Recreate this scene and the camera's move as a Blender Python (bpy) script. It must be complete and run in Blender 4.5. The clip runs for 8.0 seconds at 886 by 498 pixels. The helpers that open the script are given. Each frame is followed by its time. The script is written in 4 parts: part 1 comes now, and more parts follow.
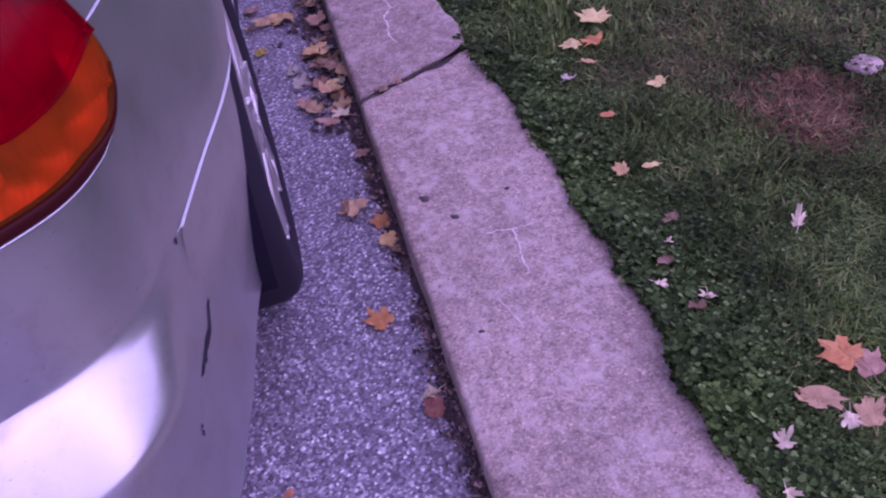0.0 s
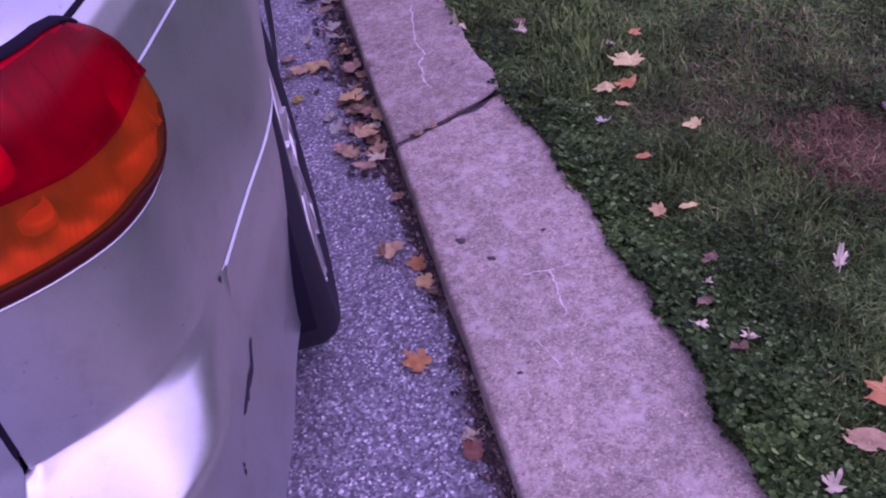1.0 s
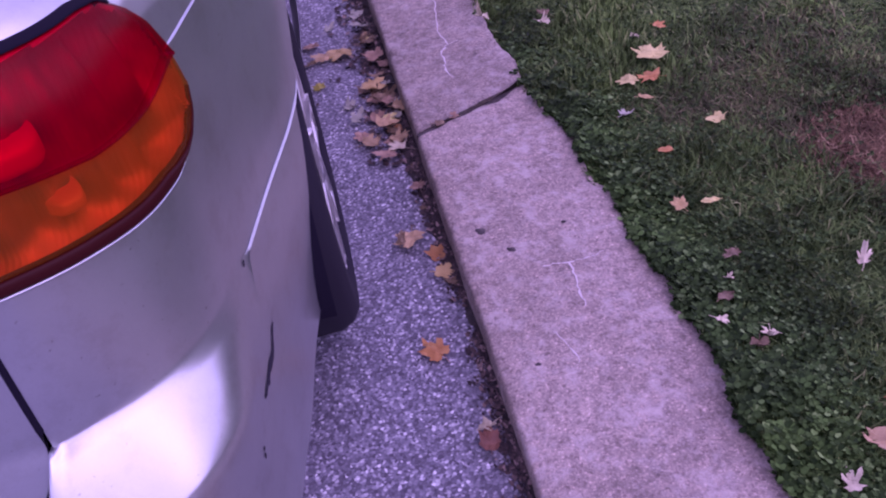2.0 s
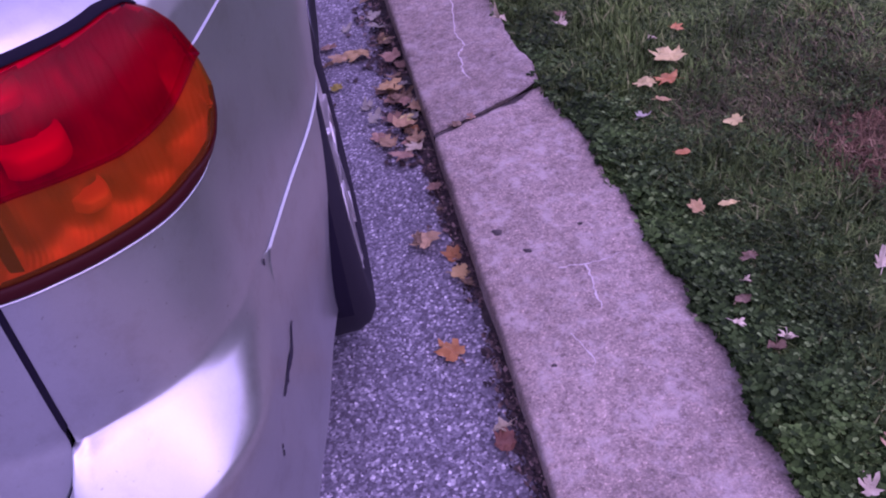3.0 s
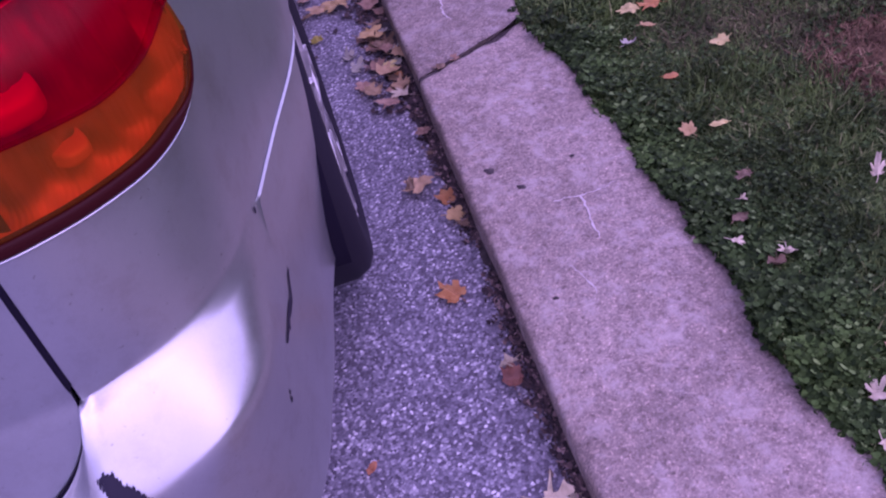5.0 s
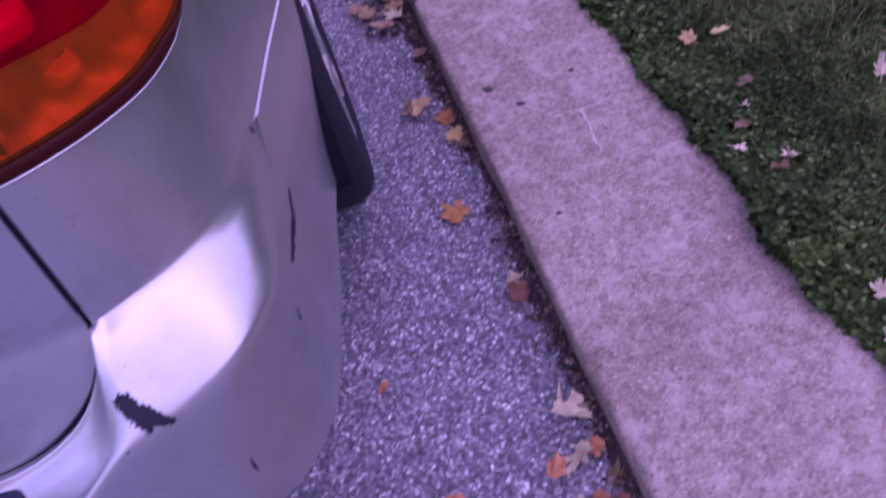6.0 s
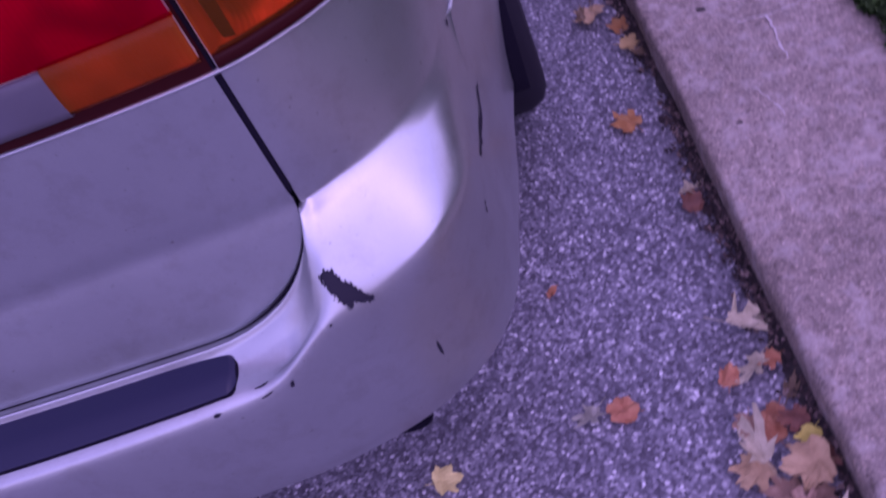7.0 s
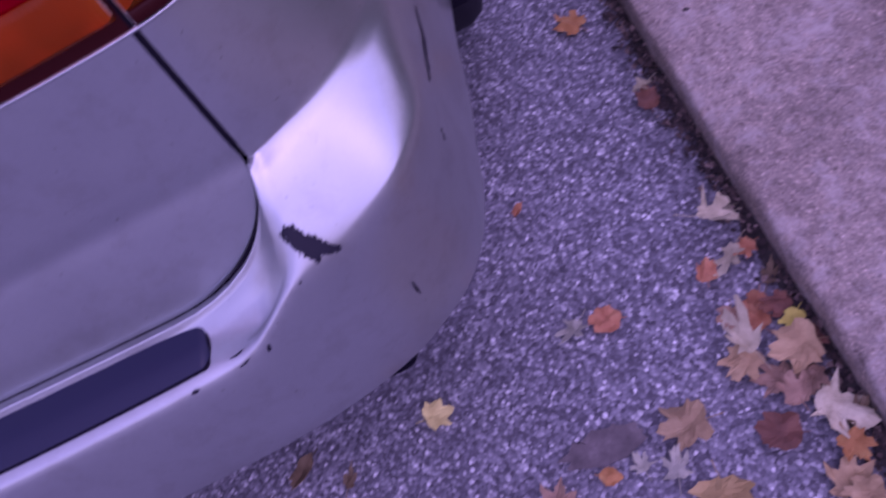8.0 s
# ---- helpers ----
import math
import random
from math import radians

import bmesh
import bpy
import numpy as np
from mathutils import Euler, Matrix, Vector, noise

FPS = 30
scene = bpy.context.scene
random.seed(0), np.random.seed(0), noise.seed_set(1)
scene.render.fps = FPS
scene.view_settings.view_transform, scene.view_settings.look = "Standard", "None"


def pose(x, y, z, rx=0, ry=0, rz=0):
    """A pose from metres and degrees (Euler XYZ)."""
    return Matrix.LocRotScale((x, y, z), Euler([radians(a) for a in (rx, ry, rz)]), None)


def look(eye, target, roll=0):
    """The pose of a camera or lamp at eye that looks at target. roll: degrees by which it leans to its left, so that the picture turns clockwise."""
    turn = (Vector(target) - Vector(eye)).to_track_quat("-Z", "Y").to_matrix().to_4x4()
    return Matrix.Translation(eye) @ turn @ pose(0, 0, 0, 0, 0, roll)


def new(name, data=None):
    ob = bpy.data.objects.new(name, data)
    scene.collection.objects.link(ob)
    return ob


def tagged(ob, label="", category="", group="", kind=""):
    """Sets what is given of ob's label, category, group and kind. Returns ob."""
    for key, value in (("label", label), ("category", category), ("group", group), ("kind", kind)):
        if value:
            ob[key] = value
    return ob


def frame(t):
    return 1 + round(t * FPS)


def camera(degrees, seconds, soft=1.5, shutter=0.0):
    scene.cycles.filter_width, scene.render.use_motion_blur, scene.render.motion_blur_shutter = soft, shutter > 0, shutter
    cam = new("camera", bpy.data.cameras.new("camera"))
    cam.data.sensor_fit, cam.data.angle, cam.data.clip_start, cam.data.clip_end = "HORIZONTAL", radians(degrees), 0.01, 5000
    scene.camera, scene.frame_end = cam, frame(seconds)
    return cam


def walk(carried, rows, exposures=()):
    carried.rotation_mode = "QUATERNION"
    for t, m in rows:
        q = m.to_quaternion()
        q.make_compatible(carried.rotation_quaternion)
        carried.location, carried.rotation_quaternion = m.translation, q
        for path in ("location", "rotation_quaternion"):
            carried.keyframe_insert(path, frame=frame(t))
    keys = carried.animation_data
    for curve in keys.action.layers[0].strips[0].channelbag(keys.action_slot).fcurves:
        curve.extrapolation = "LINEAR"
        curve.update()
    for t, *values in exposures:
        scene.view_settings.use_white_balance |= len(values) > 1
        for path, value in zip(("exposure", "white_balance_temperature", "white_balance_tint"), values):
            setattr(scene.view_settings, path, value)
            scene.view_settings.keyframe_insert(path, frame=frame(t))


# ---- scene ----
cam = camera(52.8, 8.0, soft=2.0, shutter=0.7)
PATH = [
    (0, (-0.144, -0.595, 1.083), (0.114, 0.862, -0.262), -6.5),
    (0.3, (-0.153, -0.594, 1.076), (0.09, 0.875, -0.259), -6.6),
    (0.4, (-0.146, -0.593, 1.083), (0.092, 0.894, -0.233), -8.0),
    (0.5, (-0.142, -0.595, 1.091), (0.105, 0.914, -0.198), -8.4),
    (0.6, (-0.15, -0.596, 1.084), (0.111, 0.96, -0.145), -8.6),
    (0.7, (-0.154, -0.591, 1.08), (0.076, 0.894, -0.24), -5.4),
    (1, (-0.156, -0.599, 1.078), (0.059, 0.94, -0.182), -8.1),
    (1.5, (-0.159, -0.597, 1.074), (0.038, 0.934, -0.198), -8.0),
    (3, (-0.169, -0.601, 1.078), (-0.021, 0.941, -0.187), -8.1),
    (3.5, (-0.169, -0.593, 1.073), (-0.014, 0.949, -0.191), -8.0),
    (3.8, (-0.169, -0.594, 1.072), (-0.0145, 0.9505, -0.189), -8.1),
    (4, (-0.17, -0.595, 1.071), (-0.015, 0.938, -0.204), -8.4),
    (4.2, (-0.17, -0.597, 1.07), (-0.0226, 0.916, -0.228), -9.4),
    (4.5, (-0.169, -0.6, 1.069), (-0.035, 0.881, -0.268), -11.1),
    (4.7, (-0.172, -0.602, 1.061), (-0.032, 0.875, -0.276), -11.8),
    (5.8, (-0.157, -0.62, 1.056), (-0.089, 0.828, -0.391), -15.9),
    (6, (-0.174, -0.618, 1.045), (-0.099, 0.759, -0.403), -16.6),
    (6.5, (-0.194, -0.634, 1.049), (-0.251, 0.697, -0.442), -18.6),
    (6.8, (-0.217, -0.638, 1.053), (-0.408, 0.686, -0.434), -21.4),
    (7, (-0.223, -0.64, 1.044), (-0.5, 0.682, -0.43), -25.7),
    (7.3, (-0.226, -0.643, 1.028), (-0.477, 0.581, -0.534), -31.0),
    (7.5, (-0.232, -0.626, 1.021), (-0.556, 0.541, -0.57), -36.7),
    (7.7, (-0.237, -0.615, 1.022), (-0.552, 0.548, -0.575), -36.3),
    (7.9, (-0.236, -0.609, 1.022), (-0.506, 0.559, -0.579), -34.3),
    (8, (-0.234, -0.605, 1.025), (-0.478, 0.566, -0.577), -33.6),
]
EXPOSURES = [(0, 0.72, 5820, 105), (1.5, 0.73, 5820, 106), (4.5, 0.72, 5770, 106), (6, 0.55, 5800, 105.5), (7, 0.24, 5720, 105), (8, 0.2, 5720, 101)]
walk(cam, [(t, look(eye, target, roll)) for t, eye, target, roll in PATH], EXPOSURES)

import functools

# ---- light: an even, overcast dusk sky ----
world = bpy.data.worlds.new("sky")
scene.world = world
world.use_nodes = True
wn = world.node_tree.nodes
sky = wn.new("ShaderNodeTexSky")
sky.sky_type, sky.sun_disc = "NISHITA", False
sky.sun_elevation, sky.sun_rotation = radians(55), radians(148)
sky.air_density, sky.dust_density = 1.0, 1.0
wn["Background"].inputs["Strength"].default_value = 0.15
# an overcast sky: dimmer towards the horizon
wl = world.node_tree.links
high, even, dim = wn.new("ShaderNodeTexCoord"), wn.new("ShaderNodeSeparateXYZ"), wn.new("ShaderNodeMapRange")
tone = wn.new("ShaderNodeMix")
tone.data_type, tone.blend_type = "RGBA", "MULTIPLY"
tone.inputs[0].default_value = 1.0
dim.interpolation_type = "SMOOTHSTEP"
dim.inputs["From Min"].default_value, dim.inputs["From Max"].default_value = -0.05, 0.6
dim.inputs["To Min"].default_value, dim.inputs["To Max"].default_value = 1.1, 1.12
wl.new(high.outputs["Generated"], even.inputs[0])
wl.new(even.outputs["Z"], dim.inputs["Value"])
cloud = wn.new("ShaderNodeHueSaturation")
cloud.inputs["Saturation"].default_value = 0.55
wl.new(sky.outputs["Color"], cloud.inputs["Color"])
wl.new(cloud.outputs["Color"], tone.inputs[6])
wl.new(dim.outputs["Result"], tone.inputs[7])
wl.new(tone.outputs[2], wn["Background"].inputs["Color"])
sun = new("sun", bpy.data.lights.new("sun", "SUN"))
sun.data.energy, sun.data.angle, sun.data.color = 0.35, radians(108), (0.97, 0.98, 1.0)
sun.matrix_world = look((0.8, -0.35, 3.4), (0, 0, 0))


# ---- materials ----
def mat(name, colour, rough=0.6, metal=0.0, **more):
    m = bpy.data.materials.new(name)
    m.use_nodes = True
    b = m.node_tree.nodes["Principled BSDF"]
    b.inputs["Base Color"].default_value = (*colour, 1)
    b.inputs["Roughness"].default_value = rough
    b.inputs["Metallic"].default_value = metal
    for key, value in more.items():
        b.inputs[key.replace("_", " ")].default_value = value
    return m


def node(m, kind, **sets):
    n = m.node_tree.nodes.new(kind)
    for key, value in sets.items():
        if key in n.inputs:
            n.inputs[key].default_value = value
    return n


def wire(m, a, b):
    m.node_tree.links.new(a, b)


def place(m):
    return m.node_tree.nodes.get("Texture Coordinate") or node(m, "ShaderNodeTexCoord")


def grain(m, scale, detail=6.0, rough=0.6):
    n = node(m, "ShaderNodeTexNoise", Scale=scale, Detail=detail, Roughness=rough)
    wire(m, place(m).outputs["Object"], n.inputs["Vector"])
    return n.outputs["Fac"]


def ramp(m, fac, stops):
    n = node(m, "ShaderNodeValToRGB")
    e = n.color_ramp.elements
    while len(e) < len(stops):
        e.new(0.5)
    for k, (at, col) in zip(e, stops):
        k.position, k.color = at, (*col, 1) if len(col) == 3 else col
    wire(m, fac, n.inputs["Fac"])
    return n.outputs["Color"]


def mix(m, a, b, fac, how="MIX"):
    n = node(m, "ShaderNodeMix")
    n.data_type, n.blend_type = "RGBA", how
    for sock, v in ((n.inputs[6], a), (n.inputs[7], b), (n.inputs[0], fac)):
        if isinstance(v, (int, float)):
            sock.default_value = v
        elif isinstance(v, tuple):
            sock.default_value = (*v, 1)
        else:
            wire(m, v, sock)
    return n.outputs[2]


def base(m, col):
    wire(m, col, m.node_tree.nodes["Principled BSDF"].inputs["Base Color"])


def relief(m, height, strength, distance):
    n = node(m, "ShaderNodeBump", Strength=strength, Distance=distance)
    wire(m, height, n.inputs["Height"])
    wire(m, n.outputs["Normal"], m.node_tree.nodes["Principled BSDF"].inputs["Normal"])
    return n


def cells(m, scale):
    n = node(m, "ShaderNodeTexVoronoi", Scale=scale)
    wire(m, place(m).outputs["Object"], n.inputs["Vector"])
    return n


def grey(v):
    return (v, v, v)


def make_asphalt():
    m = mat("asphalt", grey(0.06), 0.7)
    c = cells(m, 205)
    stone = ramp(m, c.outputs["Color"], [(0.12, (0.06, 0.057, 0.076)), (0.38, (0.125, 0.122, 0.153)), (0.64, (0.22, 0.22, 0.262)), (0.8, (0.38, 0.385, 0.43)), (0.93, (0.74, 0.75, 0.79))])
    fines = ramp(m, grain(m, 420, 3), [(0.35, (0.08, 0.078, 0.1)), (0.7, (0.23, 0.226, 0.275))])
    pick = ramp(m, grain(m, 60, 4), [(0.35, grey(0.7)), (0.6, grey(1.0))])
    col = mix(m, fines, stone, pick)
    wear = ramp(m, grain(m, 3.5, 5), [(0.3, grey(0.82)), (0.7, grey(1.16))])
    gaps = ramp(m, c.outputs["Distance"], [(0.35, grey(1.0)), (0.65, grey(0.72))])
    col = mix(m, col, gaps, 0.8, "MULTIPLY")
    base(m, mix(m, col, wear, 1.0, "MULTIPLY"))
    relief(m, c.outputs["Distance"], 0.5, 0.002).invert = True
    return m


def make_concrete(name, k):
    """Weathered concrete: cement stains, mottling, sand and small stones; k is how pale the slab is."""
    m = mat(name, grey(0.4), 0.9, Specular_IOR_Level=0.25)
    col = ramp(m, grain(m, 5, 6, 0.6), [(0.3, (0.23 * k, 0.194 * k, 0.166 * k)), (0.5, (0.29 * k, 0.244 * k, 0.208 * k)), (0.7, (0.34 * k, 0.289 * k, 0.248 * k))])
    mottle = ramp(m, grain(m, 55, 5, 0.65), [(0.3, (0.66, 0.65, 0.66)), (0.5, grey(1.0)), (0.68, (1.3, 1.27, 1.25))])
    col = mix(m, col, mottle, 1.0, "MULTIPLY")
    sand = ramp(m, grain(m, 210, 4, 0.7), [(0.3, grey(0.8)), (0.5, grey(1.0)), (0.66, grey(1.35))])
    col = mix(m, col, sand, 1.0, "MULTIPLY")
    pale = ramp(m, grain(m, 260, 3, 0.6), [(0.55, grey(1.0)), (0.64, (1.5, 1.47, 1.43)), (0.72, (2.0, 1.95, 1.9))])
    col = mix(m, col, pale, 0.9, "MULTIPLY")
    stones = cells(m, 240)
    chips = ramp(m, stones.outputs["Color"], [(0.14, (0.6, 0.56, 0.58)), (0.3, (0.92, 0.91, 0.91)), (0.5, grey(1.0)), (0.8, grey(1.05)), (0.93, (1.5, 1.46, 1.42))])
    col = mix(m, col, chips, 0.7, "MULTIPLY")
    pits = ramp(m, grain(m, 75, 3, 0.5), [(0.25, grey(0.45)), (0.33, grey(1.0))])
    col = mix(m, col, pits, 0.8, "MULTIPLY")
    scour = ramp(m, grain(m, 22, 7, 0.8), [(0.5, grey(0.0)), (0.62, grey(0.7))])
    col = mix(m, col, (0.5 * k, 0.45 * k, 0.41 * k), scour)
    base(m, col)
    relief(m, grain(m, 150, 6, 0.75), 0.65, 0.0035)
    return m


def make_paint():
    m = mat("silver paint", (0.56, 0.56, 0.57), 0.33, 0.92, Coat_Weight=0.3, Coat_Roughness=0.2)
    flake = ramp(m, grain(m, 2500, 2), [(0.3, (0.435, 0.472, 0.488)), (0.7, (0.51, 0.552, 0.568))])
    dust = ramp(m, grain(m, 6, 7, 0.7), [(0.35, grey(0.93)), (0.7, grey(1.04))])
    col = mix(m, flake, dust, 1.0, "MULTIPLY")
    specks = ramp(m, grain(m, 190, 3, 0.5), [(0.24, (0.55, 0.5, 0.48)), (0.3, grey(1.0))])
    streak = ramp(m, grain(m, 28, 6, 0.7), [(0.34, (0.86, 0.83, 0.81)), (0.5, grey(1.0))])
    col = mix(m, mix(m, col, specks, 0.7, "MULTIPLY"), streak, 0.6, "MULTIPLY")
    base(m, col)
    r = ramp(m, grain(m, 14, 6), [(0.3, grey(0.34)), (0.7, grey(0.40))])
    wire(m, r, m.node_tree.nodes["Principled BSDF"].inputs["Roughness"])
    return m


def make_leaf(name, a, b, c):
    m = mat(name, a, 0.7)
    info = node(m, "ShaderNodeObjectInfo")
    col = ramp(m, grain(m, 45, 5, 0.65), [(0.3, a), (0.55, b), (0.75, c)])
    shade = ramp(m, info.outputs["Random"], [(0.0, grey(0.8)), (1.0, grey(1.15))])
    base(m, mix(m, col, shade, 1.0, "MULTIPLY"))
    relief(m, grain(m, 120, 4), 0.4, 0.002)
    return m


def make_grass(name, dark, light, dry):
    m = mat(name, light, 0.75, Specular_IOR_Level=0.1)
    g = node(m, "ShaderNodeNewGeometry")
    col = ramp(m, g.outputs["Random Per Island"], [(0.0, dark), (0.55, tuple(0.6 * c for c in light)), (0.88, light), (1.0, dry)])
    tuft = ramp(m, grain(m, 5.5, 4, 0.6), [(0.36, grey(0.55)), (0.52, grey(1.0)), (0.68, (1.3, 1.28, 1.15))])
    base(m, mix(m, col, tuft, 1.0, "MULTIPLY"))
    return m


def make_soil():
    m = mat("soil", (0.03, 0.025, 0.018), 0.95)
    col = ramp(m, grain(m, 40, 6), [(0.3, (0.012, 0.014, 0.008)), (0.7, (0.045, 0.04, 0.025))])
    base(m, col)
    relief(m, grain(m, 60, 6), 0.8, 0.01)
    return m


ASPHALT, PAINT = make_asphalt(), make_paint()
CONCRETE, OLD_CONCRETE = make_concrete("kerb concrete", 0.9), make_concrete("older kerb concrete", 0.74)
RUBBER = mat("tyre rubber", (0.011, 0.0095, 0.017), 0.75, Specular_IOR_Level=0.18)
PLASTIC = mat("black bumper plastic", (0.014, 0.016, 0.045), 0.3, Specular_IOR_Level=0.3)
GAP = mat("dark gap", (0.008, 0.0065, 0.014), 0.9, Specular_IOR_Level=0.08)
BARE = mat("bare plastic under paint", (0.018, 0.017, 0.03), 0.6, Specular_IOR_Level=0.15)
ALLOY = mat("wheel alloy", grey(0.5), 0.4, 0.7)
GLASS = mat("window glass", grey(0.02), 0.05, 0.0, Coat_Weight=1.0)


def make_lens(name, tint, body, gloss=0.22):
    """Tinted clear plastic: light passes through it, coloured, and some is mirrored."""
    m = mat(name, body, 0.3, 0.0, Coat_Weight=0.4, Coat_Roughness=0.2)
    t, n = m.node_tree, m.node_tree.nodes
    clear, both = n.new("ShaderNodeBsdfTransparent"), n.new("ShaderNodeMixShader")
    clear.inputs["Color"].default_value = (*tint, 1)
    both.inputs["Fac"].default_value = gloss
    t.links.new(clear.outputs[0], both.inputs[1])
    t.links.new(n["Principled BSDF"].outputs[0], both.inputs[2])
    t.links.new(both.outputs[0], n["Material Output"].inputs["Surface"])
    return m


def make_reflector():
    m = mat("lamp reflector", (0.6, 0.6, 0.6), 0.5, 0.6)
    w = node(m, "ShaderNodeTexWave", Scale=70.0, Distortion=1.5)
    wire(m, place(m).outputs["Object"], w.inputs["Vector"])
    facets = cells(m, 32)
    facets.feature = "SMOOTH_F1"
    base(m, ramp(m, facets.outputs["Color"], [(0.15, grey(0.3)), (0.8, grey(0.8))]))
    relief(m, w.outputs["Fac"], 0.18, 0.002)
    return m


RED = make_lens("red lens", (0.85, 0.0, 0.05), (0.36, 0.0, 0.02), 0.13)
AMBER = make_lens("amber lens", (0.82, 0.2, 0.012), (0.42, 0.11, 0.008), 0.18)
CLEAR = make_lens("clear lens", (0.42, 0.42, 0.5), (0.2, 0.19, 0.24), 0.4)
REFLECT = make_reflector()
PLATE = mat("reflex plate", (0.7, 0.7, 0.7), 0.5, 0.2)
VEIN = mat("pale mineral vein", (0.52, 0.48, 0.46), 0.9)
DARKRED = mat("lamp rim", (0.032, 0.003, 0.004), 0.5, Specular_IOR_Level=0.12)
CRUMB = mat("leaf crumbs", (0.09, 0.06, 0.05), 0.85)
base(CRUMB, ramp(CRUMB, node(CRUMB, "ShaderNodeNewGeometry").outputs["Random Per Island"], [(0.0, (0.018, 0.013, 0.015)), (0.5, (0.045, 0.03, 0.03)), (0.82, (0.1, 0.066, 0.058)), (1.0, (0.33, 0.24, 0.2))]))
STAIN = make_leaf("oily asphalt", (0.07, 0.058, 0.06), (0.122, 0.102, 0.104), (0.19, 0.168, 0.168))
# grit whose dark tone also holds the shade along the gutter
GRIT_AND_SHADE = make_leaf("gutter grit", (0.02, 0.016, 0.016), (0.045, 0.036, 0.034), (0.085, 0.068, 0.06))
LAWN = make_soil()
LAWN.name = "far lawn"
base(LAWN, ramp(LAWN, grain(LAWN, 35, 7), [(0.3, (0.012, 0.028, 0.007)), (0.52, (0.035, 0.075, 0.016)), (0.72, (0.08, 0.125, 0.034))]))
LEAF = {
    "o": make_leaf("orange leaf", (0.33, 0.13, 0.035), (0.42, 0.19, 0.06), (0.46, 0.27, 0.1)),
    "r": make_leaf("red leaf", (0.11, 0.045, 0.03), (0.18, 0.07, 0.045), (0.24, 0.11, 0.06)),
    "w": make_leaf("pale leaf", (0.34, 0.3, 0.19), (0.53, 0.48, 0.33), (0.64, 0.6, 0.43)),
    "e": make_leaf("rust red leaf", (0.3, 0.1, 0.045), (0.41, 0.168, 0.08), (0.46, 0.23, 0.12)),
    "t": make_leaf("tan leaf", (0.25, 0.16, 0.08), (0.37, 0.255, 0.13), (0.46, 0.335, 0.185)),
    "d": make_leaf("golden tan leaf", (0.33, 0.22, 0.08), (0.43, 0.3, 0.12), (0.48, 0.35, 0.16)),
    "k": make_leaf("rose brown leaf", (0.19, 0.11, 0.07), (0.29, 0.18, 0.118), (0.38, 0.26, 0.175)),
    "y": make_leaf("yellow leaf", (0.4, 0.3, 0.04), (0.52, 0.42, 0.07), (0.5, 0.3, 0.05)),
    "b": make_leaf("brown leaf", (0.095, 0.06, 0.032), (0.175, 0.118, 0.066), (0.27, 0.195, 0.115)),
    "p": make_leaf("faded leaf", (0.21, 0.21, 0.17), (0.31, 0.31, 0.25), (0.36, 0.35, 0.26)),
    "l": make_leaf("lemon leaf", (0.42, 0.36, 0.06), (0.58, 0.52, 0.1), (0.5, 0.42, 0.08)),
    "g": make_leaf("olive leaf", (0.22, 0.2, 0.03), (0.32, 0.28, 0.05), (0.4, 0.3, 0.08)),
    "c": make_leaf("cream leaf", (0.42, 0.34, 0.12), (0.54, 0.47, 0.18), (0.5, 0.38, 0.14)),
}
WORDS = {"o": "orange", "r": "dark red", "w": "pale whitish curled", "t": "tan", "y": "yellow", "b": "brown shrivelled", "p": "faded greyish", "l": "lemon yellow", "g": "olive green", "c": "cream coloured", "k": "rosy brown", "d": "golden tan", "e": "rust orange"}
GRASS = make_grass("grass blades", (0.02, 0.05, 0.012), (0.115, 0.215, 0.055), (0.24, 0.28, 0.12))
CLOVER = make_grass("clover", (0.008, 0.024, 0.006), (0.048, 0.112, 0.028), (0.13, 0.23, 0.08))
DRY = make_grass("dry grass", (0.08, 0.045, 0.024), (0.25, 0.16, 0.085), (0.42, 0.3, 0.17))
THIN = make_grass("thin withered grass", (0.04, 0.045, 0.02), (0.12, 0.125, 0.055), (0.25, 0.23, 0.12))


# ---- mesh helpers ----
def part(name, bm, material, parent=None, label="", smooth=True):
    me = bpy.data.meshes.new(name)
    bm.to_mesh(me)
    bm.free()
    me.materials.append(material)
    if smooth:
        me.shade_smooth()
    ob = new(name, me)
    if parent:
        ob.parent = parent
    return tagged(ob, label)


def grid(fn, us, vs):
    """A sheet of quads through fn(u, v)."""
    bm = bmesh.new()
    rows = [[bm.verts.new(fn(u, v)) for u in us] for v in vs]
    for a, b in zip(rows, rows[1:]):
        for i in range(len(us) - 1):
            bm.faces.new((a[i], a[i + 1], b[i + 1], b[i]))
    return bm


def flip(bm):
    bmesh.ops.reverse_faces(bm, faces=bm.faces)
    return bm


def box(bm, lo, hi, bevel=0.0, m=None):
    made = bmesh.ops.create_cube(bm, size=1)["verts"]
    for v in made:
        v.co = Vector([(a + b) / 2 + c * (b - a) for a, b, c in zip(lo, hi, v.co)])
        if m:
            v.co = m @ v.co
    if bevel:
        bmesh.ops.bevel(bm, geom=list({e for v in made for e in v.link_edges}), offset=bevel, segments=2, affect="EDGES")
    return bm


def smooth(a, b, x):
    t = np.clip((x - a) / (b - a), 0, 1)
    return t * t * (3 - 2 * t)


